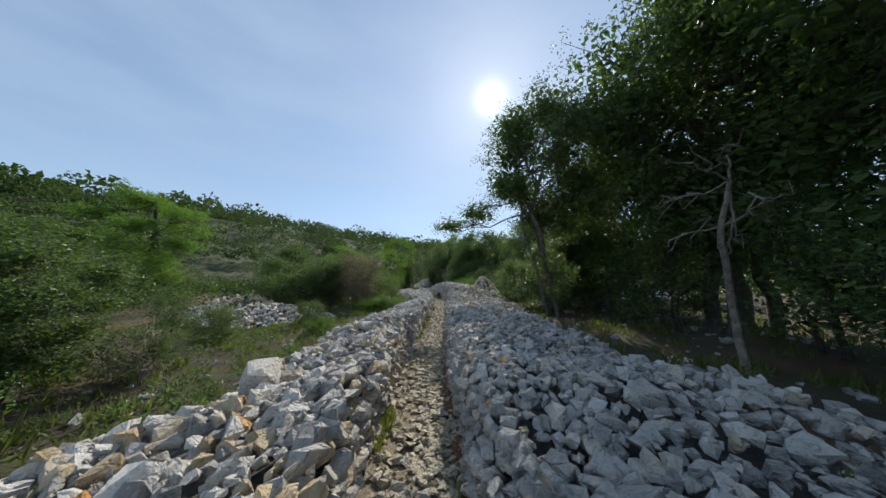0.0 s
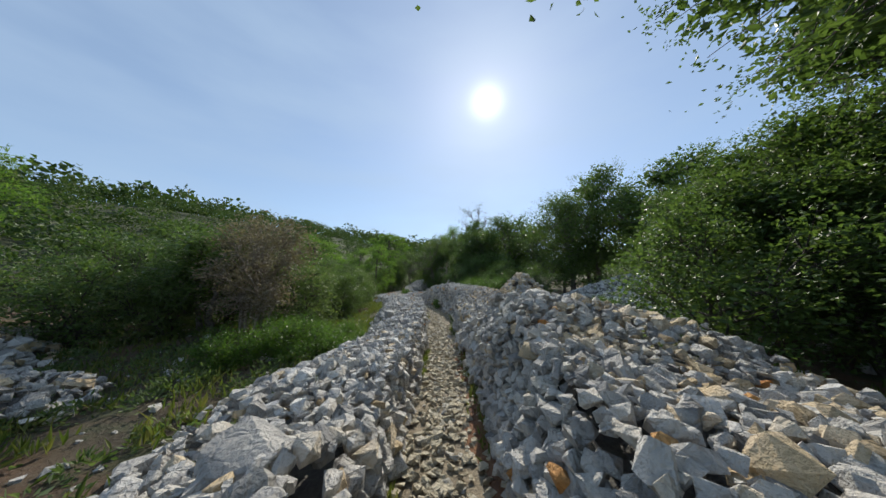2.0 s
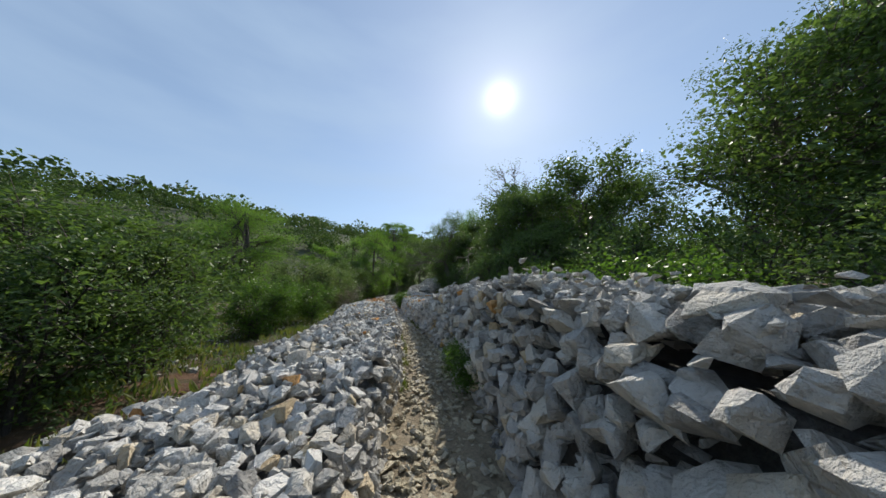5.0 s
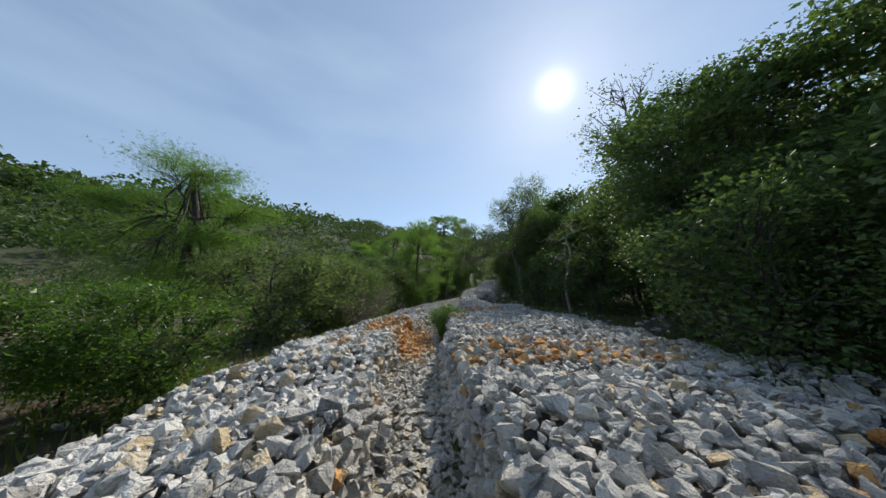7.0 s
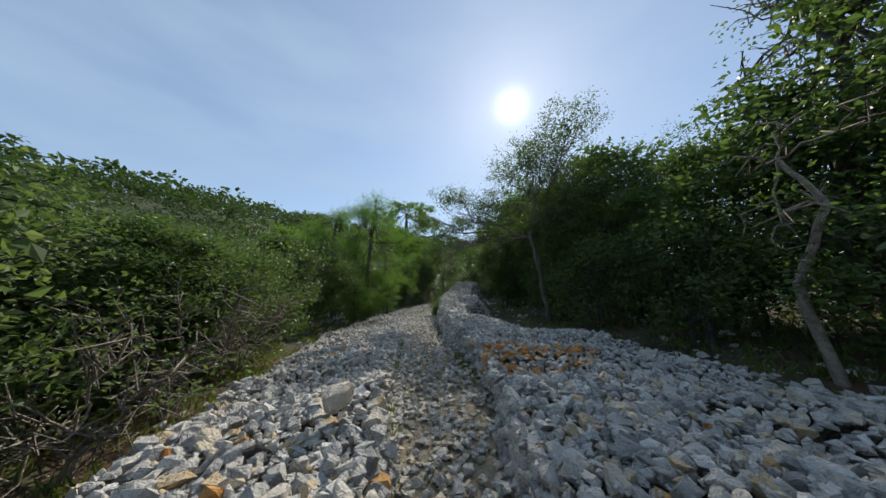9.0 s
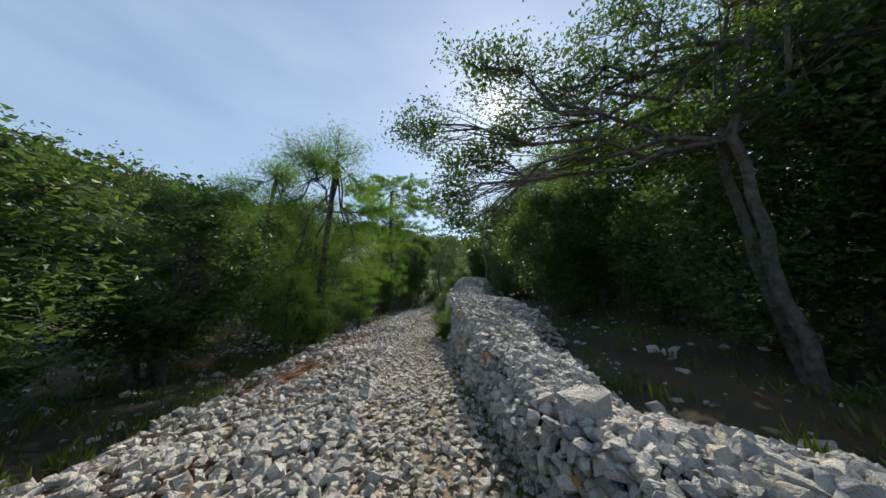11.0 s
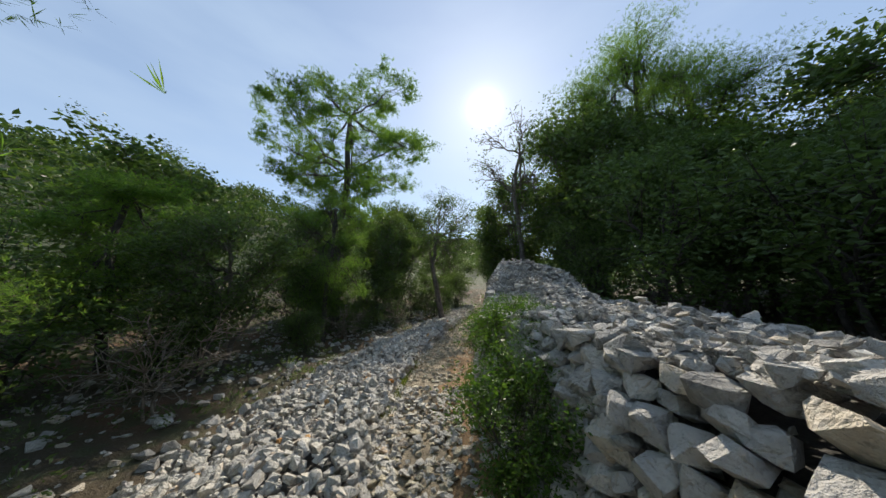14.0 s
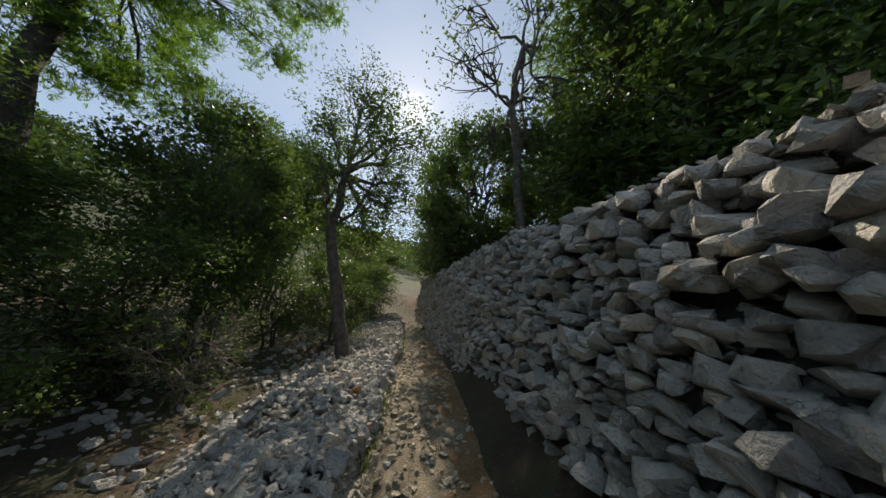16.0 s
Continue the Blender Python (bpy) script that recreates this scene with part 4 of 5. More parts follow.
# shrubs: kind, s, u, scale, turn
SHRUBS = (
    ("shrub_c", 8.75, -1.35, 0.48, 0.0), ("shrub_c", 9.4, -1.45, 0.52, 1.0), ("shrub_c", 9.05, -1.9, 0.58, 2.0), ("shrub_c", 9.5, -2.1, 0.52, 3.0), ("shrub_c", 8.7, -2.5, 0.5, 4.0), ("shrub_c", 9.7, -2.5, 0.5, 5.0), ("withered", 9.75, -3.0, 1.0, 0.6), ("withered", 10.6, -3.6, 1.05, 2.6), ("grey_a", 10.2, 1.95, 0.3, 1.0), ("shrub_b", 9.9, 2.8, 0.42, 2.0), ("grey_a", 3.0, -3.2, 0.45, 0.0), ("grey_a", 4.4, -3.6, 0.5, 2.0),
    ("shrub_a", 1.4, -2.5, 0.45, 3.0), ("grey_a", 0.8, -3.0, 0.5, 4.0), ("grey_a", 2.2, -4.6, 0.6, 4.0), ("shrub_d", 5.2, -5.2, 0.6, 1.0), ("grey_a", 6.2, -3.0, 0.45, 1.0), ("shrub_c", 5.4, -2.4, 0.35, 1.0),
    ("shrub_b", 12.0, -3.2, 0.9, 0.5), ("grey_a", 11.0, -2.8, 1.1, 1.5), ("shrub_b", 13.4, -2.8, 0.85, 3.5), ("shrub_d", 16.6, -3.4, 0.95, 2.5), ("shrub_a", 18.6, -3.0, 0.8, 0.3), ("shrub_a", 20.4, -2.8, 0.7, 1.3),
    ("shrub_a", 22.45, 0.4, 0.34, 0.3), ("shrub_a", 22.65, 0.4, 0.45, 2.3), ("shrub_a", 22.85, 0.4, 0.4, 4.3), ("shrub_d", 20.2, 3.6, 1.0, 4.0), ("shrub_c", 17.4, 2.6, 1.0, 5.0), ("shrub_c", 18.6, 3.0, 0.9, 2.0),
    ("dry_a", 25.0, -2.1, 1.0, 0.3), ("dry_b", 25.9, -2.3, 1.0, 2.3), ("dry_b", 26.8, -2.3, 1.0, 4.3), ("shrub_b", 27.6, -2.9, 1.2, 3.3), 
    ("shrub_a", 32.9, 0.5, 0.4, 0.6), ("shrub_a", 33.0, 0.7, 0.4, 2.0), ("shrub_a", 32.6, 0.62, 0.36, 4.0), ("shrub_a", 37.0, 0.86, 0.5, 0.6), ("shrub_a", 37.35, 0.92, 0.52, 1.6), ("shrub_a", 36.75, 0.84, 0.44, 2.6), ("dry_a", 2.8, -2.9, 0.6, 1.0), ("shrub_d", 7.4, 3.4, 0.9, 1.0),
    ("grey_a", 10.6, 0.42, 0.26, 0.0), ("shrub_b", 46.0, -1.6, 1.1, 0.4), ("shrub_c", 10.8, 3.6, 0.5, 0.4), ("shrub_c", 11.6, 3.4, 0.45, 2.4),
    ("shrub_b", 36.4, -2.9, 0.7, 0.1), ("shrub_b", 40.0, -2.6, 0.55, 2.1), ("shrub_b", 41.8, -2.5, 0.7, 3.1), ("shrub_b", 34.8, -3.2, 0.9, 4.1), ("shrub_a", 33.8, -2.5, 0.7, 5.1), ("shrub_d", 38.6, -3.4, 0.8, 3.7),
    ("shrub_a", 20.3, -2.2, 0.75, 0.4), ("shrub_a", 19.5, -2.8, 0.8, 1.4), ("grey_a", 23.4, -3.3, 1.6, 0.0), ("grey_a", 24.7, -3.0, 1.55, 2.0), ("shrub_d", 25.9, -3.5, 1.4, 1.0), ("grey_a", 27.4, -3.6, 1.7, 4.0),
    ("shrub_c", 15.2, 2.7, 1.1, 0.5), ("shrub_d", 16.2, 3.4, 1.0, 1.5), ("shrub_c", 16.8, 2.3, 1.0, 2.5), ("shrub_d", 14.4, 3.8, 0.9, 3.5), ("shrub_d", 17.6, 4.6, 1.3, 0.5), ("shrub_d", 15.6, 5.0, 1.4, 4.5), ("shrub_d", 18.8, 3.6, 1.3, 5.5),
    ("dry_a", 36.0, -2.8, 0.8, 2.0), ("dry_b", 38.0, -2.6, 0.8, 3.0), ("dry_a", 41.0, -2.4, 0.8, 4.0), ("dry_b", 43.0, -2.0, 0.7, 5.0),
    ("shrub_d", 33.4, 5.6, 1.6, 1.0), ("shrub_d", 35.4, 5.8, 1.6, 2.0), ("shrub_d", 36.2, 5.0, 1.2, 3.3), ("shrub_d", 38.6, 6.2, 1.7, 5.3), ("shrub_d", 39.8, 5.2, 1.6, 2.3), ("shrub_d", 37.2, 6.9, 1.7, 1.3), ("shrub_d", 35.9, 6.8, 1.7, 4.3), ("shrub_d", 34.4, 6.8, 1.7, 0.3), ("shrub_d", 38.2, 5.0, 1.3, 0.3), ("shrub_d", 47.5, -2.6, 1.3, 1.0), ("shrub_d", 45.2, -2.4, 1.0, 4.0), ("shrub_d", 31.0, 5.6, 1.5, 5.0),
    ("shrub_a", 36.4, 0.6, 0.45, 1.0), ("shrub_c", 14.9, 0.46, 0.4, 1.0), ("shrub_c", 15.4, 0.44, 0.35, 3.0), 
    ("shrub_b", 19.6, 2.9, 1.1, 1.5), ("shrub_b", 7.7, 2.3, 0.95, 4.6),
    ("shrub_b", 13.0, -2.6, 0.75, 0.7), ("shrub_b", 14.6, -2.6, 0.8, 1.7), ("shrub_b", 15.4, -2.6, 0.85, 2.7), ("shrub_d", 16.2, -2.9, 1.0, 3.7),
    ("shrub_b", 11.5, -4.6, 1.1, 0.7), ("shrub_b", 12.6, -5.4, 1.2, 1.7), ("grey_a", 10.4, -5.0, 1.1, 2.7), ("shrub_b", 9.8, -5.8, 1.0, 3.7), ("shrub_d", 13.6, -4.2, 1.2, 4.7), ("shrub_b", 11.0, -6.6, 1.3, 5.7),
    # dark thicket under the trees
    ("shrub_d", 6.2, 2.75, 0.95, 3.2), 
    ("shrub_d", 21.4, 5.4, 1.8, 0.4), ("shrub_d", 23.2, 5.8, 1.9, 1.4), ("shrub_d", 25.0, 5.6, 1.9, 2.4), ("shrub_d", 26.8, 5.4, 1.8, 3.4), ("shrub_d", 28.6, 5.0, 1.8, 4.4), ("shrub_d", 30.4, 5.4, 1.8, 5.4), ("shrub_d", 24.2, 8.0, 2.4, 0.9), ("shrub_d", 27.0, 8.0, 2.4, 1.9),
    ("shrub_b", -0.5, 3.2, 1.0, 0.2), ("shrub_d", 1.4, 3.4, 0.9, 1.2), ("shrub_d", 2.6, 4.4, 1.3, 2.2), ("shrub_d", 4.6, 4.2, 1.3, 3.2), ("shrub_d", 6.0, 4.6, 1.3, 4.2), ("shrub_d", 1.0, 6.2, 1.6, 5.2),
    ("shrub_d", 22.4, 4.6, 1.1, 0.2), ("shrub_d", 24.4, 4.2, 1.2, 1.7), ("shrub_d", 26.2, 4.0, 1.2, 2.9), ("shrub_d", 28.0, 3.6, 1.2, 3.9), ("shrub_d", 30.0, 3.9, 1.2, 4.9), ("shrub_d", 32.2, 4.4, 1.3, 5.9),
    ("shrub_d", 34.6, 4.4, 1.2, 0.9), ("shrub_d", 37.0, 4.2, 1.3, 1.9), ("shrub_d", 39.0, 3.4, 1.4, 2.6), ("shrub_b", 41.4, 3.2, 1.3, 0.6), ("shrub_d", 35.0, -4.2, 1.1, 0.6), ("shrub_d", 38.0, -4.4, 1.2, 1.6),
    ("shrub_d", 40.8, -3.6, 1.2, 2.6), ("shrub_b", 43.2, -2.8, 1.2, 3.6), ("shrub_d", 30.6, -4.4, 1.2, 4.6), ("shrub_b", 48.0, 2.8, 1.2, 4.6), ("shrub_b", 49.4, -1.2, 1.2, 1.6), ("shrub_d", 29.0, -3.4, 1.0, 2.0),
)
for k, s, u, sc, tn in SHRUBS:
    grow(k, s, u, sc, tn, 1.0, LABELS[k[:3]], "shrub", "shrubs along the path", drop=0.0 if abs(u) > 1.2 else -0.1)


def far_scrub():
    """The wooded hill and the scrub round the place: many small leafy clumps in one object."""
    rng = np.random.default_rng(77)
    crown = Soup()
    for n, lo, hi, big, k, lf in ((950, 6.5, 30, 1.2, 190, 0.115), (1300, 24, 75, 2.6, 130, 0.17), (2300, 60, 190, 4.2, 60, 0.26)):
        x = rng.uniform(-hi, hi * 0.8, n * 6); y = rng.uniform(-8, hi * 1.25 + 20, n * 6)
        s, u = locate(x, y)
        p = np.stack((x, y), 1)
        d = np.sqrt(((p[:, None] - LINE[::20][None]) ** 2).sum(-1).min(1))
        slope = -x * 0.82 + y * 0.57
        keep = (d > (np.where((u < 0) & (s < 7), 8.5, 6.5) if lo < 10 else lo)) & (d < hi) & (slope < 112) & (slope > -45)
        x, y = x[keep][:n], y[keep][:n]
        z = ground_height(x, y)
        for i in range(len(x)):
            r = big * rng.uniform(0.5, 1.0)
            hgt = r * rng.uniform(1.0, 1.5) * (1.0 if lo < 10 else rng.uniform(0.9, 1.7))
            d3 = rng.normal(size=(k, 3)); d3 /= np.linalg.norm(d3, axis=1, keepdims=True)
            d3[:, 2] = np.abs(d3[:, 2]) - 0.3
            at = np.array((x[i], y[i], z[i] + hgt * 0.5)) + d3 * np.array((r, r, hgt * 0.62)) * rng.uniform(0.7, 1.02, (k, 1))
            crown.add(*leaf_quads(rng, at, r * lf, r * lf * 0.85))
    ob = new("scrub_woodland", crown.mesh("scrub_woodland", LEAF_FAR))
    tagged(ob, "dense green scrub and trees covering the hillside", "woodland", kind="stuff")


far_scrub()

# ---- the banks of stones, last ----
BANK_L, BANK_R = "low bank of loose grey limestone rubble lining the path", "dry-laid wall of rough grey limestone blocks beside the path"
OCHRE_L = ((22.15, 0.4, 0.75, 0.5, 0.92), (21.0, 0.95, 0.2, 0.15, 0.6), (20.9, 1.7, 0.2, 0.15, 0.6))
PALE_L = ((21.5, 0.9, 3.5, 1.2, 0.1), (1.5, 0.7, 2.0, 0.7, 0.12), (7, 0.8, 30, 3, 0.05))
# first PALE_R spot: part of its cream share stands for warm sunlight
PALE_R = ((11.6, 1.5, 1.6, 0.85, 0.6), (9.8, 1.3, 1.5, 1.0, 0.25), (5.8, 1.2, 1.5, 0.8, 0.3), (20.05, 1.3, 0.5, 1.1, 0.45), (21.5, 1.8, 3.5, 1.6, 0.06), (12, 1, 30, 4, 0.04))
OCHRE_R = ((20.05, 1.3, 0.42, 1.0, 0.42), (21.5, 1.0, 0.16, 0.2, 0.75), (22.5, 0.55, 0.14, 0.12, 0.8), (25.7, 1.4, 0.5, 0.6, 0.5))
WHITE_L = ((20.4, 1.1, 2.0, 0.9, 0.75), (13.6, 1.0, 2.2, 0.7, 0.3), (0.5, 1.0, 1.6, 0.6, 0.25), (12, 0.8, 30, 3, 0.07))
WHITE_R = ((9.0, 1.6, 1.6, 1.2, 0.22), (15.5, 1.1, 3.0, 0.6, 0.2), (21.5, 1.8, 3.0, 1.5, 0.12), (12, 1, 30, 4, 0.05))
for s0, s1 in ((-3, 3), (3, 8), (8, 13), (13, 18), (18, 25)):
    bank(-1, s0, s1, BANK_L, 0.066, OCHRE_L, pale=PALE_L, white=WHITE_L)
    tall = 8 <= s0 < 18
    bank(1, s0, s1, BANK_R, 0.056 if s0 < 8 else 0.074 if tall else 0.066, OCHRE_R, pale=PALE_R, white=WHITE_R, largest=0.17 if tall else 0.125)
for s0, s1 in ((25, 30), (30, 36), (36, 42), (42, 50)):
    bank(-1, s0, s1, "sloping shoulder of loose pale gravel beside the path", 0.065, (), RUBBLE, REDSOIL if s0 < 36 else CORE, white=WHITE_L)
    bank(1, s0, s1, BANK_R, 0.06 if s0 < 30 else 0.066, OCHRE_R if s0 < 29 else (), slabs=s0 > 29, white=((33, 1.4, 4.5, 0.8, 0.25),))


def heap(x, y, r, h, cell, label, share=0.3, fill=1.1, tint=None):
    """A heap of field stones: a solid core under a skin of stones."""
    rng = np.random.default_rng(int(100 + abs(x) * 7 + y * 13))
    z0 = floor_z(x, y)
    a, t = np.meshgrid(np.linspace(0, 2 * np.pi, 25)[:-1], np.linspace(0, 1, 7), indexing="ij")
    shape = lambda a, t: (1 - t ** 1.4) * h * (1 + t * (0.25 * np.sin(3 * a + x) + 0.12 * np.sin(5 * a)))
    rad = lambda a, t: r * t * (1 + 0.15 * np.sin(2 * a + y))
    v = np.stack((x + rad(a, t) * np.cos(a), y + rad(a, t) * np.sin(a), z0 + shape(a, t) - 0.06 - 0.3 * (t > 0.99)), -1).reshape(-1, 3)
    i, j = np.meshgrid(np.arange(24), np.arange(6), indexing="ij")
    k, k2 = i * 7 + j, ((i + 1) % 24) * 7 + j
    ob = new("mound", fast_mesh("mound", v, np.stack((k, k + 1, k2 + 1, k2), -1).reshape(-1, 4), CORE))
    tagged(ob, label, "stone mound", group="heaps of cleared field stones")
    n = int(3.14 * r * math.hypot(r, h) / cell ** 2 * fill)
    aa, tt = rng.uniform(0, 2 * np.pi, n), np.sqrt(rng.random(n))
    P = np.stack((x + rad(aa, tt) * np.cos(aa), y + rad(aa, tt) * np.sin(aa), z0 + shape(aa, tt) + rng.uniform(-0.03, 0.04, n)), 1)
    size = cell * rng.choice((1.0, 1.3, 1.7, 2.4), n, p=(0.4, 0.35, 0.2, 0.05))
    rot = turns(rng, n, 0.4)
    near = np.zeros(n, bool); near[np.argsort(-size + rng.uniform(0, 0.03, n))[:150]] = True
    cream = rng.random(n) < share
    for flag, mat, nm in ((False, STONE, "stone"), (True, tint or CREAM, "pale_stone")):
        one, rest = near & (cream == flag), ~near & (cream == flag)
        single_stones(rng, nm, P[one], size[one], rot[one], SHAPES, mat, ob)
        child("rubble", joined_stones(rng, "rubble", P[rest], size[rest], rot[rest], SHAPES, mat), ob, kind="stuff")


# part of the cream mix here stands for sunlight on greyer stones
heap(1.75, 11.4, 0.95, 0.92, 0.08, "steep cone of cream and grey field stones behind the wall", 0.55, 1.9)
# pale heap; its white share also makes up for sun the trees block
heap(7.6, 14.0, 3.6, 1.25, 0.095, "broad pale heap of cleared limestone below the trees", 0.6, 1.1, WHITE)
heap(-4.8, 7.2, 1.5, 0.45, 0.09, "low flat heap of grey stones among scrub", 0.15)
heap(-6.8, 8.6, 1.6, 0.6, 0.1, "low flat heap of grey stones among scrub")


def gravel():
    rng = np.random.default_rng(5)
    n = 20000
    s = rng.uniform(-3, 50, n)
    q = np.clip(rng.normal(0, 0.62, n), -1.05, 1.05)
    u = np.where(q < 0, L_EDGE(s), R_EDGE(s)) * q
    at = np.concatenate((place(s, u), (0.003 + 0.015 * np.sin(s * 2.1) + 0.02 * q * q - 0.02 + rng.uniform(0, 0.012, n))[:, None]), 1)
    size = rng.uniform(0.028, 0.072, n) * np.where(rng.random(n) > 0.95, 1.7, 1.0)
    rot = turns(rng, n, 0.35)
    near = np.zeros(n, bool); near[np.argsort(-size + 0.02 * np.abs(q))[:280]] = True
    single_stones(rng, "stone", at[near], size[near], rot[near], CHIPS, GRAVEL, PATHWAY)
    child("gravel", joined_stones(rng, "gravel", at[~near], size[~near], rot[~near], CHIPS, GRAVEL), PATHWAY, kind="stuff")


gravel()


def ochre_spill():
    """Rust-coloured fragments fallen from the bank on to the path."""
    rng = np.random.default_rng(25)
    n = 900
    s = np.clip(rng.normal(22.2, 0.5, n), 21.0, 23.4)
    u = np.clip(rng.normal(-0.2, 0.15, n), -0.42, 0.14)
    at = np.concatenate((place(s, u), rng.uniform(0.005, 0.05, n)[:, None] + np.clip(-u - 0.2, 0, 0.3)[:, None] * 0.9), 1)
    child("ochre_gravel", joined_stones(rng, "ochre_gravel", at, rng.uniform(0.04, 0.095, n), turns(rng, n, 0.6), CHIPS, OCHRE), PATHWAY, "rust-coloured broken limestone", kind="stuff")


ochre_spill()


def boulder(s, u, z, size, mat, label, seed):
    """A single larger block: a hull of many points, its edges worn."""
    rng = np.random.default_rng(seed)
    bm = bmesh.new()
    for _ in range(34):
        d = rng.normal(size=3); d /= np.linalg.norm(d)
        d = np.sign(d) * np.abs(d) ** 0.62
        bm.verts.new(d * np.array((0.56, 0.42, 0.38)) * rng.uniform(0.85, 1.1))
    bmesh.ops.convex_hull(bm, input=bm.verts)
    bmesh.ops.delete(bm, geom=[v for v in bm.verts if not v.link_faces], context="VERTS")
    me = bpy.data.meshes.new("boulder")
    bm.to_mesh(me); bm.free()
    me.shade_flat()
    me.materials.append(mat)
    x, y = place(s, u)
    ob = new("boulder", me)
    ob.matrix_basis = Matrix.LocRotScale((x, y, z), Euler((rng.uniform(-0.3, 0.3), rng.uniform(-0.3, 0.3), rng.uniform(0, 6))), (size, size, size))
    tagged(ob, label, "boulder", "larger blocks on the banks")


PALE, GREY_BLOCK = "cream-coloured limestone block lying on the rubble", "large weathered grey limestone block on the wall"
BOULDERS = ((9.8, 0.6, 0.53, 0.1, GRAVEL, PALE), (9.65, 0.48, 0.5, 0.14, STONE, GREY_BLOCK), (7.45, 0.75, 0.76, 0.17, STONE, GREY_BLOCK), (7.65, 0.6, 0.73, 0.13, STONE, GREY_BLOCK),
            (7.95, 0.62, 0.52, 0.2, STONE, GREY_BLOCK), (8.05, 0.86, 0.5, 0.2, STONE, GREY_BLOCK), (8.0, 1.12, 0.48, 0.22, STONE, GREY_BLOCK), (7.72, 1.0, 0.66, 0.16, STONE, GREY_BLOCK), (13.2, 0.65, 0.83, 0.12, STONE, GREY_BLOCK), (12.35, 0.6, 0.82, 0.1, GRAVEL, PALE), (12.15, 0.5, 0.77, 0.06, OCHRE, "rust-coloured stone set on top of the wall"),
            (2.2, 0.55, 0.38, 0.12, STONE, GREY_BLOCK), (3.2, 0.9, 0.42, 0.15, STONE, GREY_BLOCK), (1.6, 1.3, 0.36, 0.12, STONE, GREY_BLOCK), (1.5, -0.9, 0.36, 0.22, STONE, GREY_BLOCK),
            (3.0, -0.7, 0.38, 0.18, STONE, GREY_BLOCK), (10.2, -0.9, 0.34, 0.2, STONE, GREY_BLOCK), (6.2, -0.5, 0.4, 0.2, STONE, GREY_BLOCK), (14.6, -0.9, 0.36, 0.2, STONE, GREY_BLOCK),
            (20.2, -0.8, 0.36, 0.24, STONE, GREY_BLOCK), (20.6, -1.1, 0.3, 0.2, STONE, GREY_BLOCK), (24.6, -0.35, 0.33, 0.17, STONE, GREY_BLOCK), (25.6, 2.6, 0.26, 0.2, GRAVEL, PALE),
            (28.8, 0.8, 0.45, 0.24, STONE, GREY_BLOCK), (34.9, 1.05, 0.78, 0.24, STONE, GREY_BLOCK), (33.1, 1.1, 0.78, 0.14, STONE, GREY_BLOCK), (36.4, 1.3, 0.78, 0.26, STONE, GREY_BLOCK), (37.9, 1.15, 0.86, 0.15, STONE, GREY_BLOCK), (38.6, 1.35, 1.04, 0.14, STONE, GREY_BLOCK))
for i, row in enumerate(BOULDERS):
    boulder(*row, 200 + i)


def ground_scrub():
    """Low grey-green cushions over the open ground."""
    rng = np.random.default_rng(19)
    n = 850
    s = np.where(rng.random(n) < 0.62, rng.uniform(-1, 12, n), rng.uniform(12, 46, n))
    side = np.where((rng.random(n) < 0.8) | (s < 9), -1, 1)
    u = side * (np.where(side < 0, L_EDGE(s) + L_WIDE(s), R_EDGE(s) + R_WIDE(s)) + 0.35 + 5.5 * rng.random(n) ** 1.2)
    xy = place(s, u)
    root = np.concatenate((xy, ground_height(xy[:, 0], xy[:, 1])[:, None]), 1)
    k = 70
    r = np.repeat(rng.uniform(0.09, 0.3, n), k)[:, None]
    d = rng.normal(size=(n * k, 3)); d /= np.linalg.norm(d, axis=1, keepdims=True); d[:, 2] = np.abs(d[:, 2]) * 0.75
    v, f = leaf_quads(rng, np.repeat(root, k, 0) + d * r * rng.uniform(0.5, 1.0, (n * k, 1)), 0.055, 0.02, 1.0, d * 1.2)
    tagged(new("low_scrub", fast_mesh("low_scrub", v, f, LEAF_GREY)), "low grey-green cushion plants covering dry stony ground", "scrub", kind="stuff")


ground_scrub()


def coarse_gravel():
    """Greyer, larger pieces strewn over the later part of the path."""
    rng = np.random.default_rng(15)
    n = 7500
    s = 19 + 19 * rng.random(n)
    q = rng.uniform(-1.0, 1.0, n)
    u = np.where(q < 0, L_EDGE(s), R_EDGE(s)) * q
    at = np.concatenate((place(s, u), (0.0 + 0.02 * q * q + rng.uniform(-0.005, 0.02, n))[:, None]), 1)
    size = rng.uniform(0.035, 0.085, n)
    child("coarse_gravel", joined_stones(rng, "coarse_gravel", at, size, turns(rng, n, 0.35), CHIPS, RUBBLE), PATHWAY, kind="stuff")


coarse_gravel()


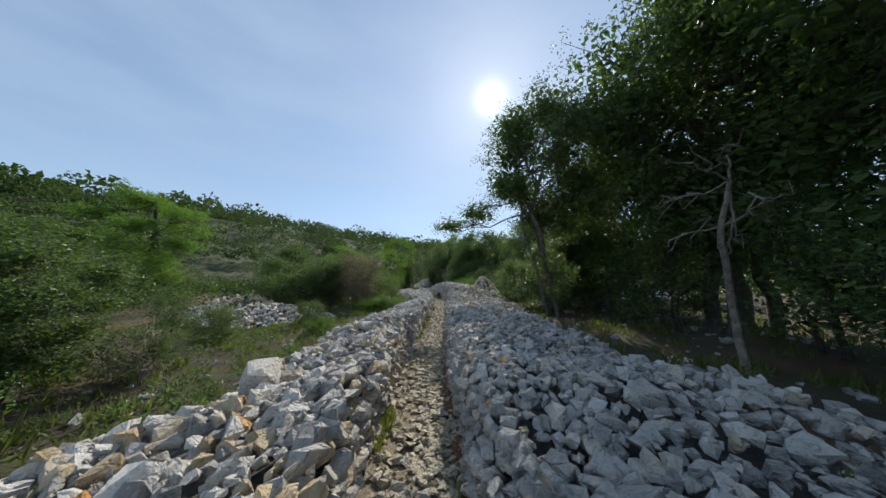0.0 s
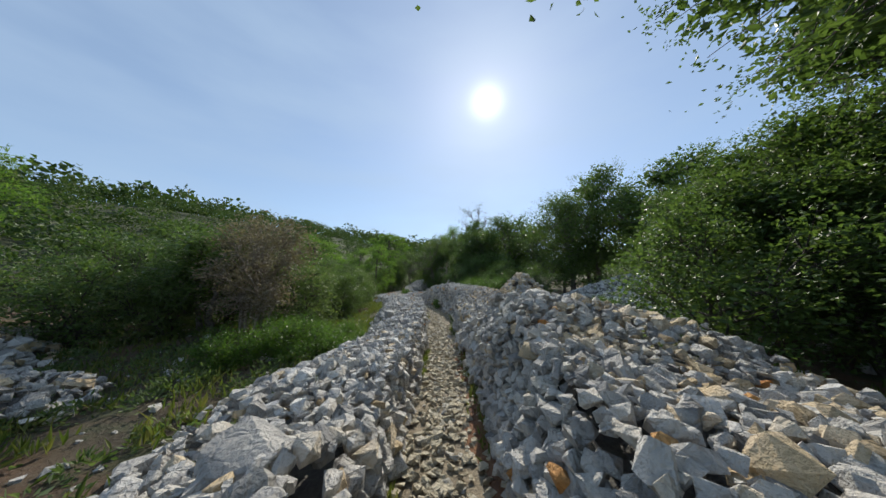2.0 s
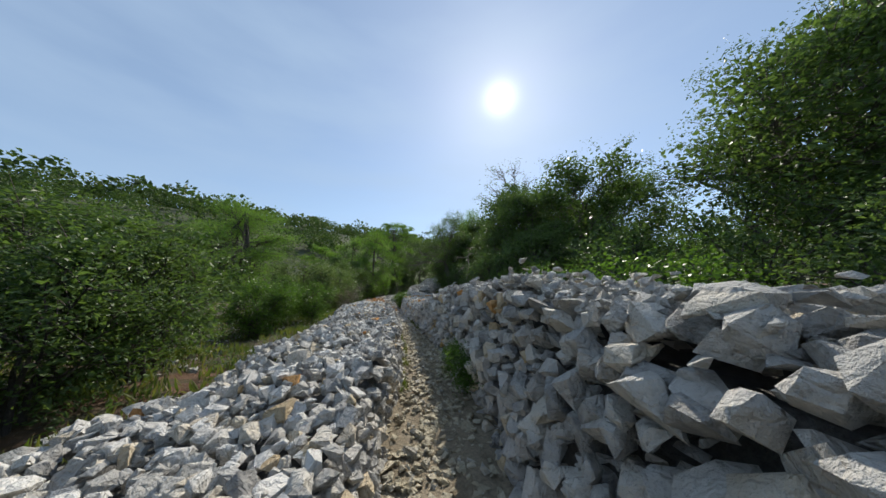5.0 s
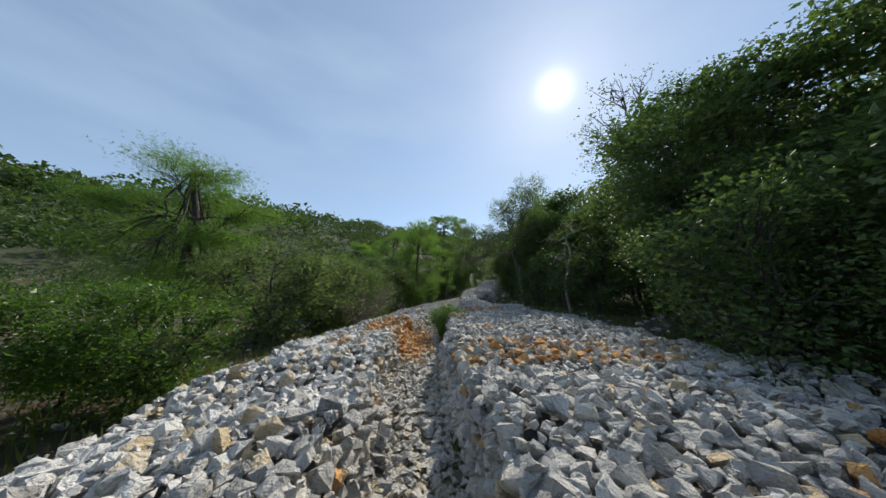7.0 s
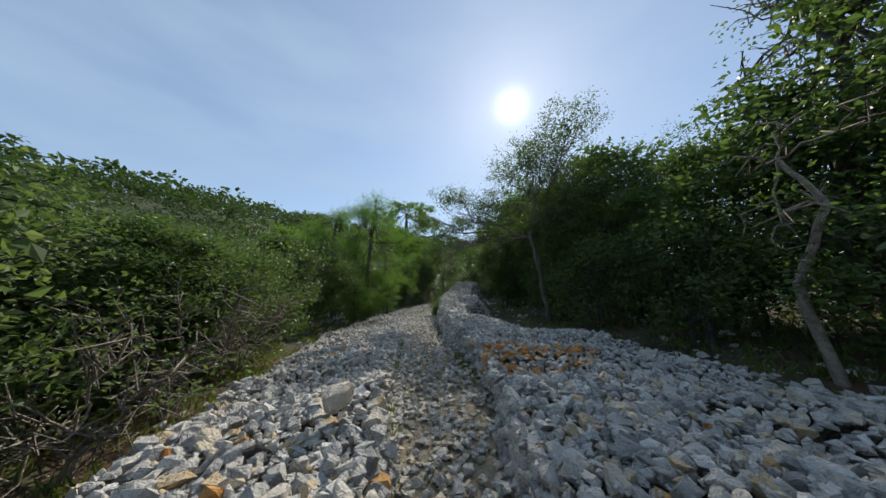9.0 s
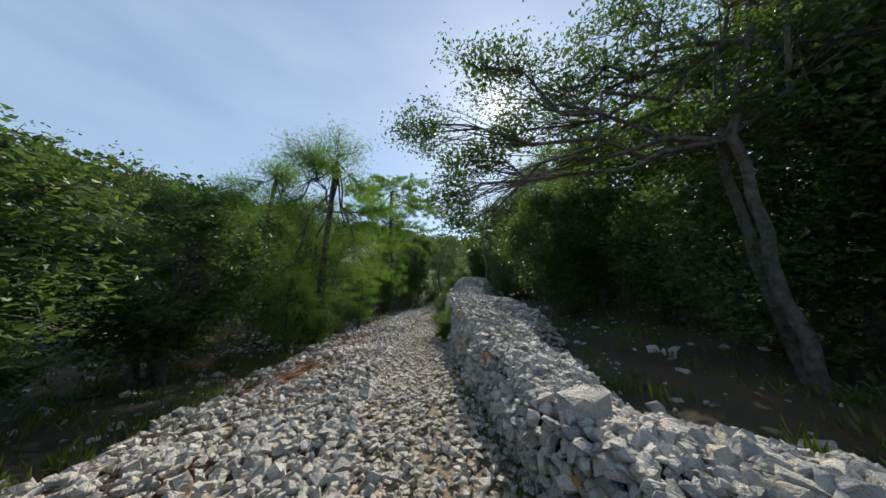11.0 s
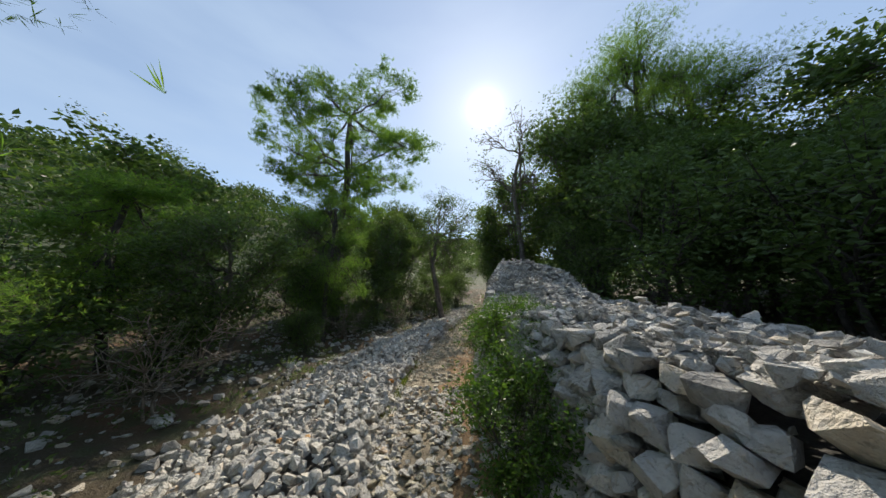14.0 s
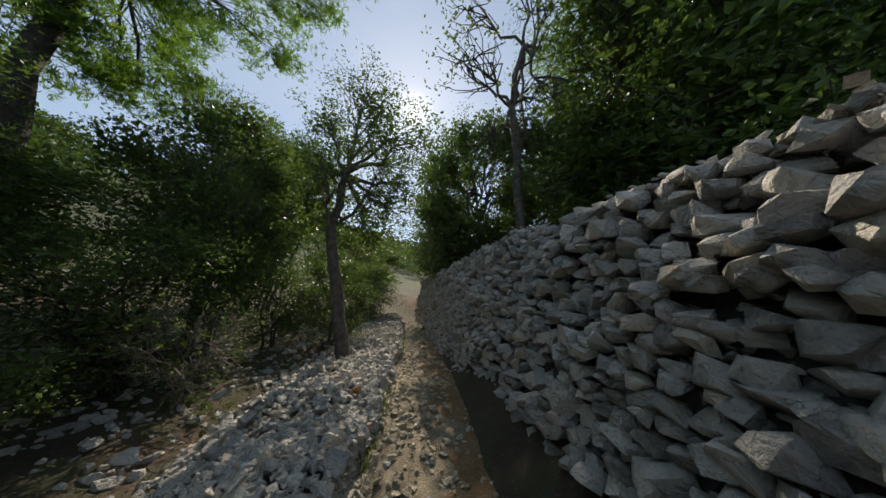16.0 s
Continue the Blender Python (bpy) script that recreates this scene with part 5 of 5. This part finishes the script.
def undergrowth():
    """Dry grass and loose stones scattered over the open ground."""
    rng = np.random.default_rng(9)

    def spread(n, share, reach, power, end=48):
        s = rng.uniform(-3, end, n)
        side = np.where(rng.random(n) < share, -1, 1)
        u = side * (np.where(side < 0, L_EDGE(s) + L_WIDE(s), R_EDGE(s) + R_WIDE(s)) + 0.1 + reach * rng.random(n) ** power)
        xy = place(s, u)
        return np.concatenate((xy, ground_height(xy[:, 0], xy[:, 1])[:, None]), 1)
    n, k = 3000, 16
    at = np.repeat(spread(n, 0.65, 5.5, 1.4, 35), k, 0) + rng.normal(0, 1, (n * k, 3)) * (0.07, 0.07, 0.0)
    v, f = leaf_quads(rng, at, 0.13, 0.02, 1.0, np.tile((0.0, 0.0, 1.3), (n * k, 1)))
    tagged(new("grass", fast_mesh("grass", v, f, GRASS)), "tufts of dry green and yellow grass on stony ground", "grass", kind="stuff")
    n = 5200
    s, side = rng.uniform(-2, 48, n), np.where(rng.random(n) < 0.6, -1, 1)
    u = side * (np.where(side < 0, L_EDGE(s), R_EDGE(s)) * rng.uniform(0.82, 1.03, n))
    wave = np.sin(s * 1.7 + side) + np.sin(s * 0.63 + 2 * side)
    s, u = s[wave > 0.1], u[wave > 0.1]
    root = np.concatenate((place(s, u), np.zeros((len(s), 1))), 1)
    at = np.repeat(root, 9, 0) + rng.normal(0, 1, (len(root) * 9, 3)) * (0.025, 0.025, 0.0)
    v, f = leaf_quads(rng, at, 0.06, 0.01, 1.0, np.tile((0.0, 0.0, 1.2), (len(at), 1)))
    tagged(new("verge_grass", fast_mesh("verge_grass", v, f, GRASS)), "thin grass and moss along the foot of the stones", "grass", kind="stuff")
    n = 5000
    P = spread(n, 0.55, 5.0, 2.0)
    more = 2600
    s = rng.uniform(33, 47, more)
    xy = place(s, -(L_EDGE(s) + L_WIDE(s) + 3.6 * rng.random(more) ** 1.3))
    P = np.concatenate((P, np.concatenate((xy, ground_height(xy[:, 0], xy[:, 1])[:, None]), 1)))
    n = len(P)
    size = 0.04 + 0.14 * rng.random(n) ** 3
    ob = new("loose_stones", joined_stones(rng, "loose_stones", P, size, turns(rng, n, 0.4), SHAPES, STONE))
    tagged(ob, "grey limestone pieces lying scattered on the earth", "stones", kind="stuff")


undergrowth()
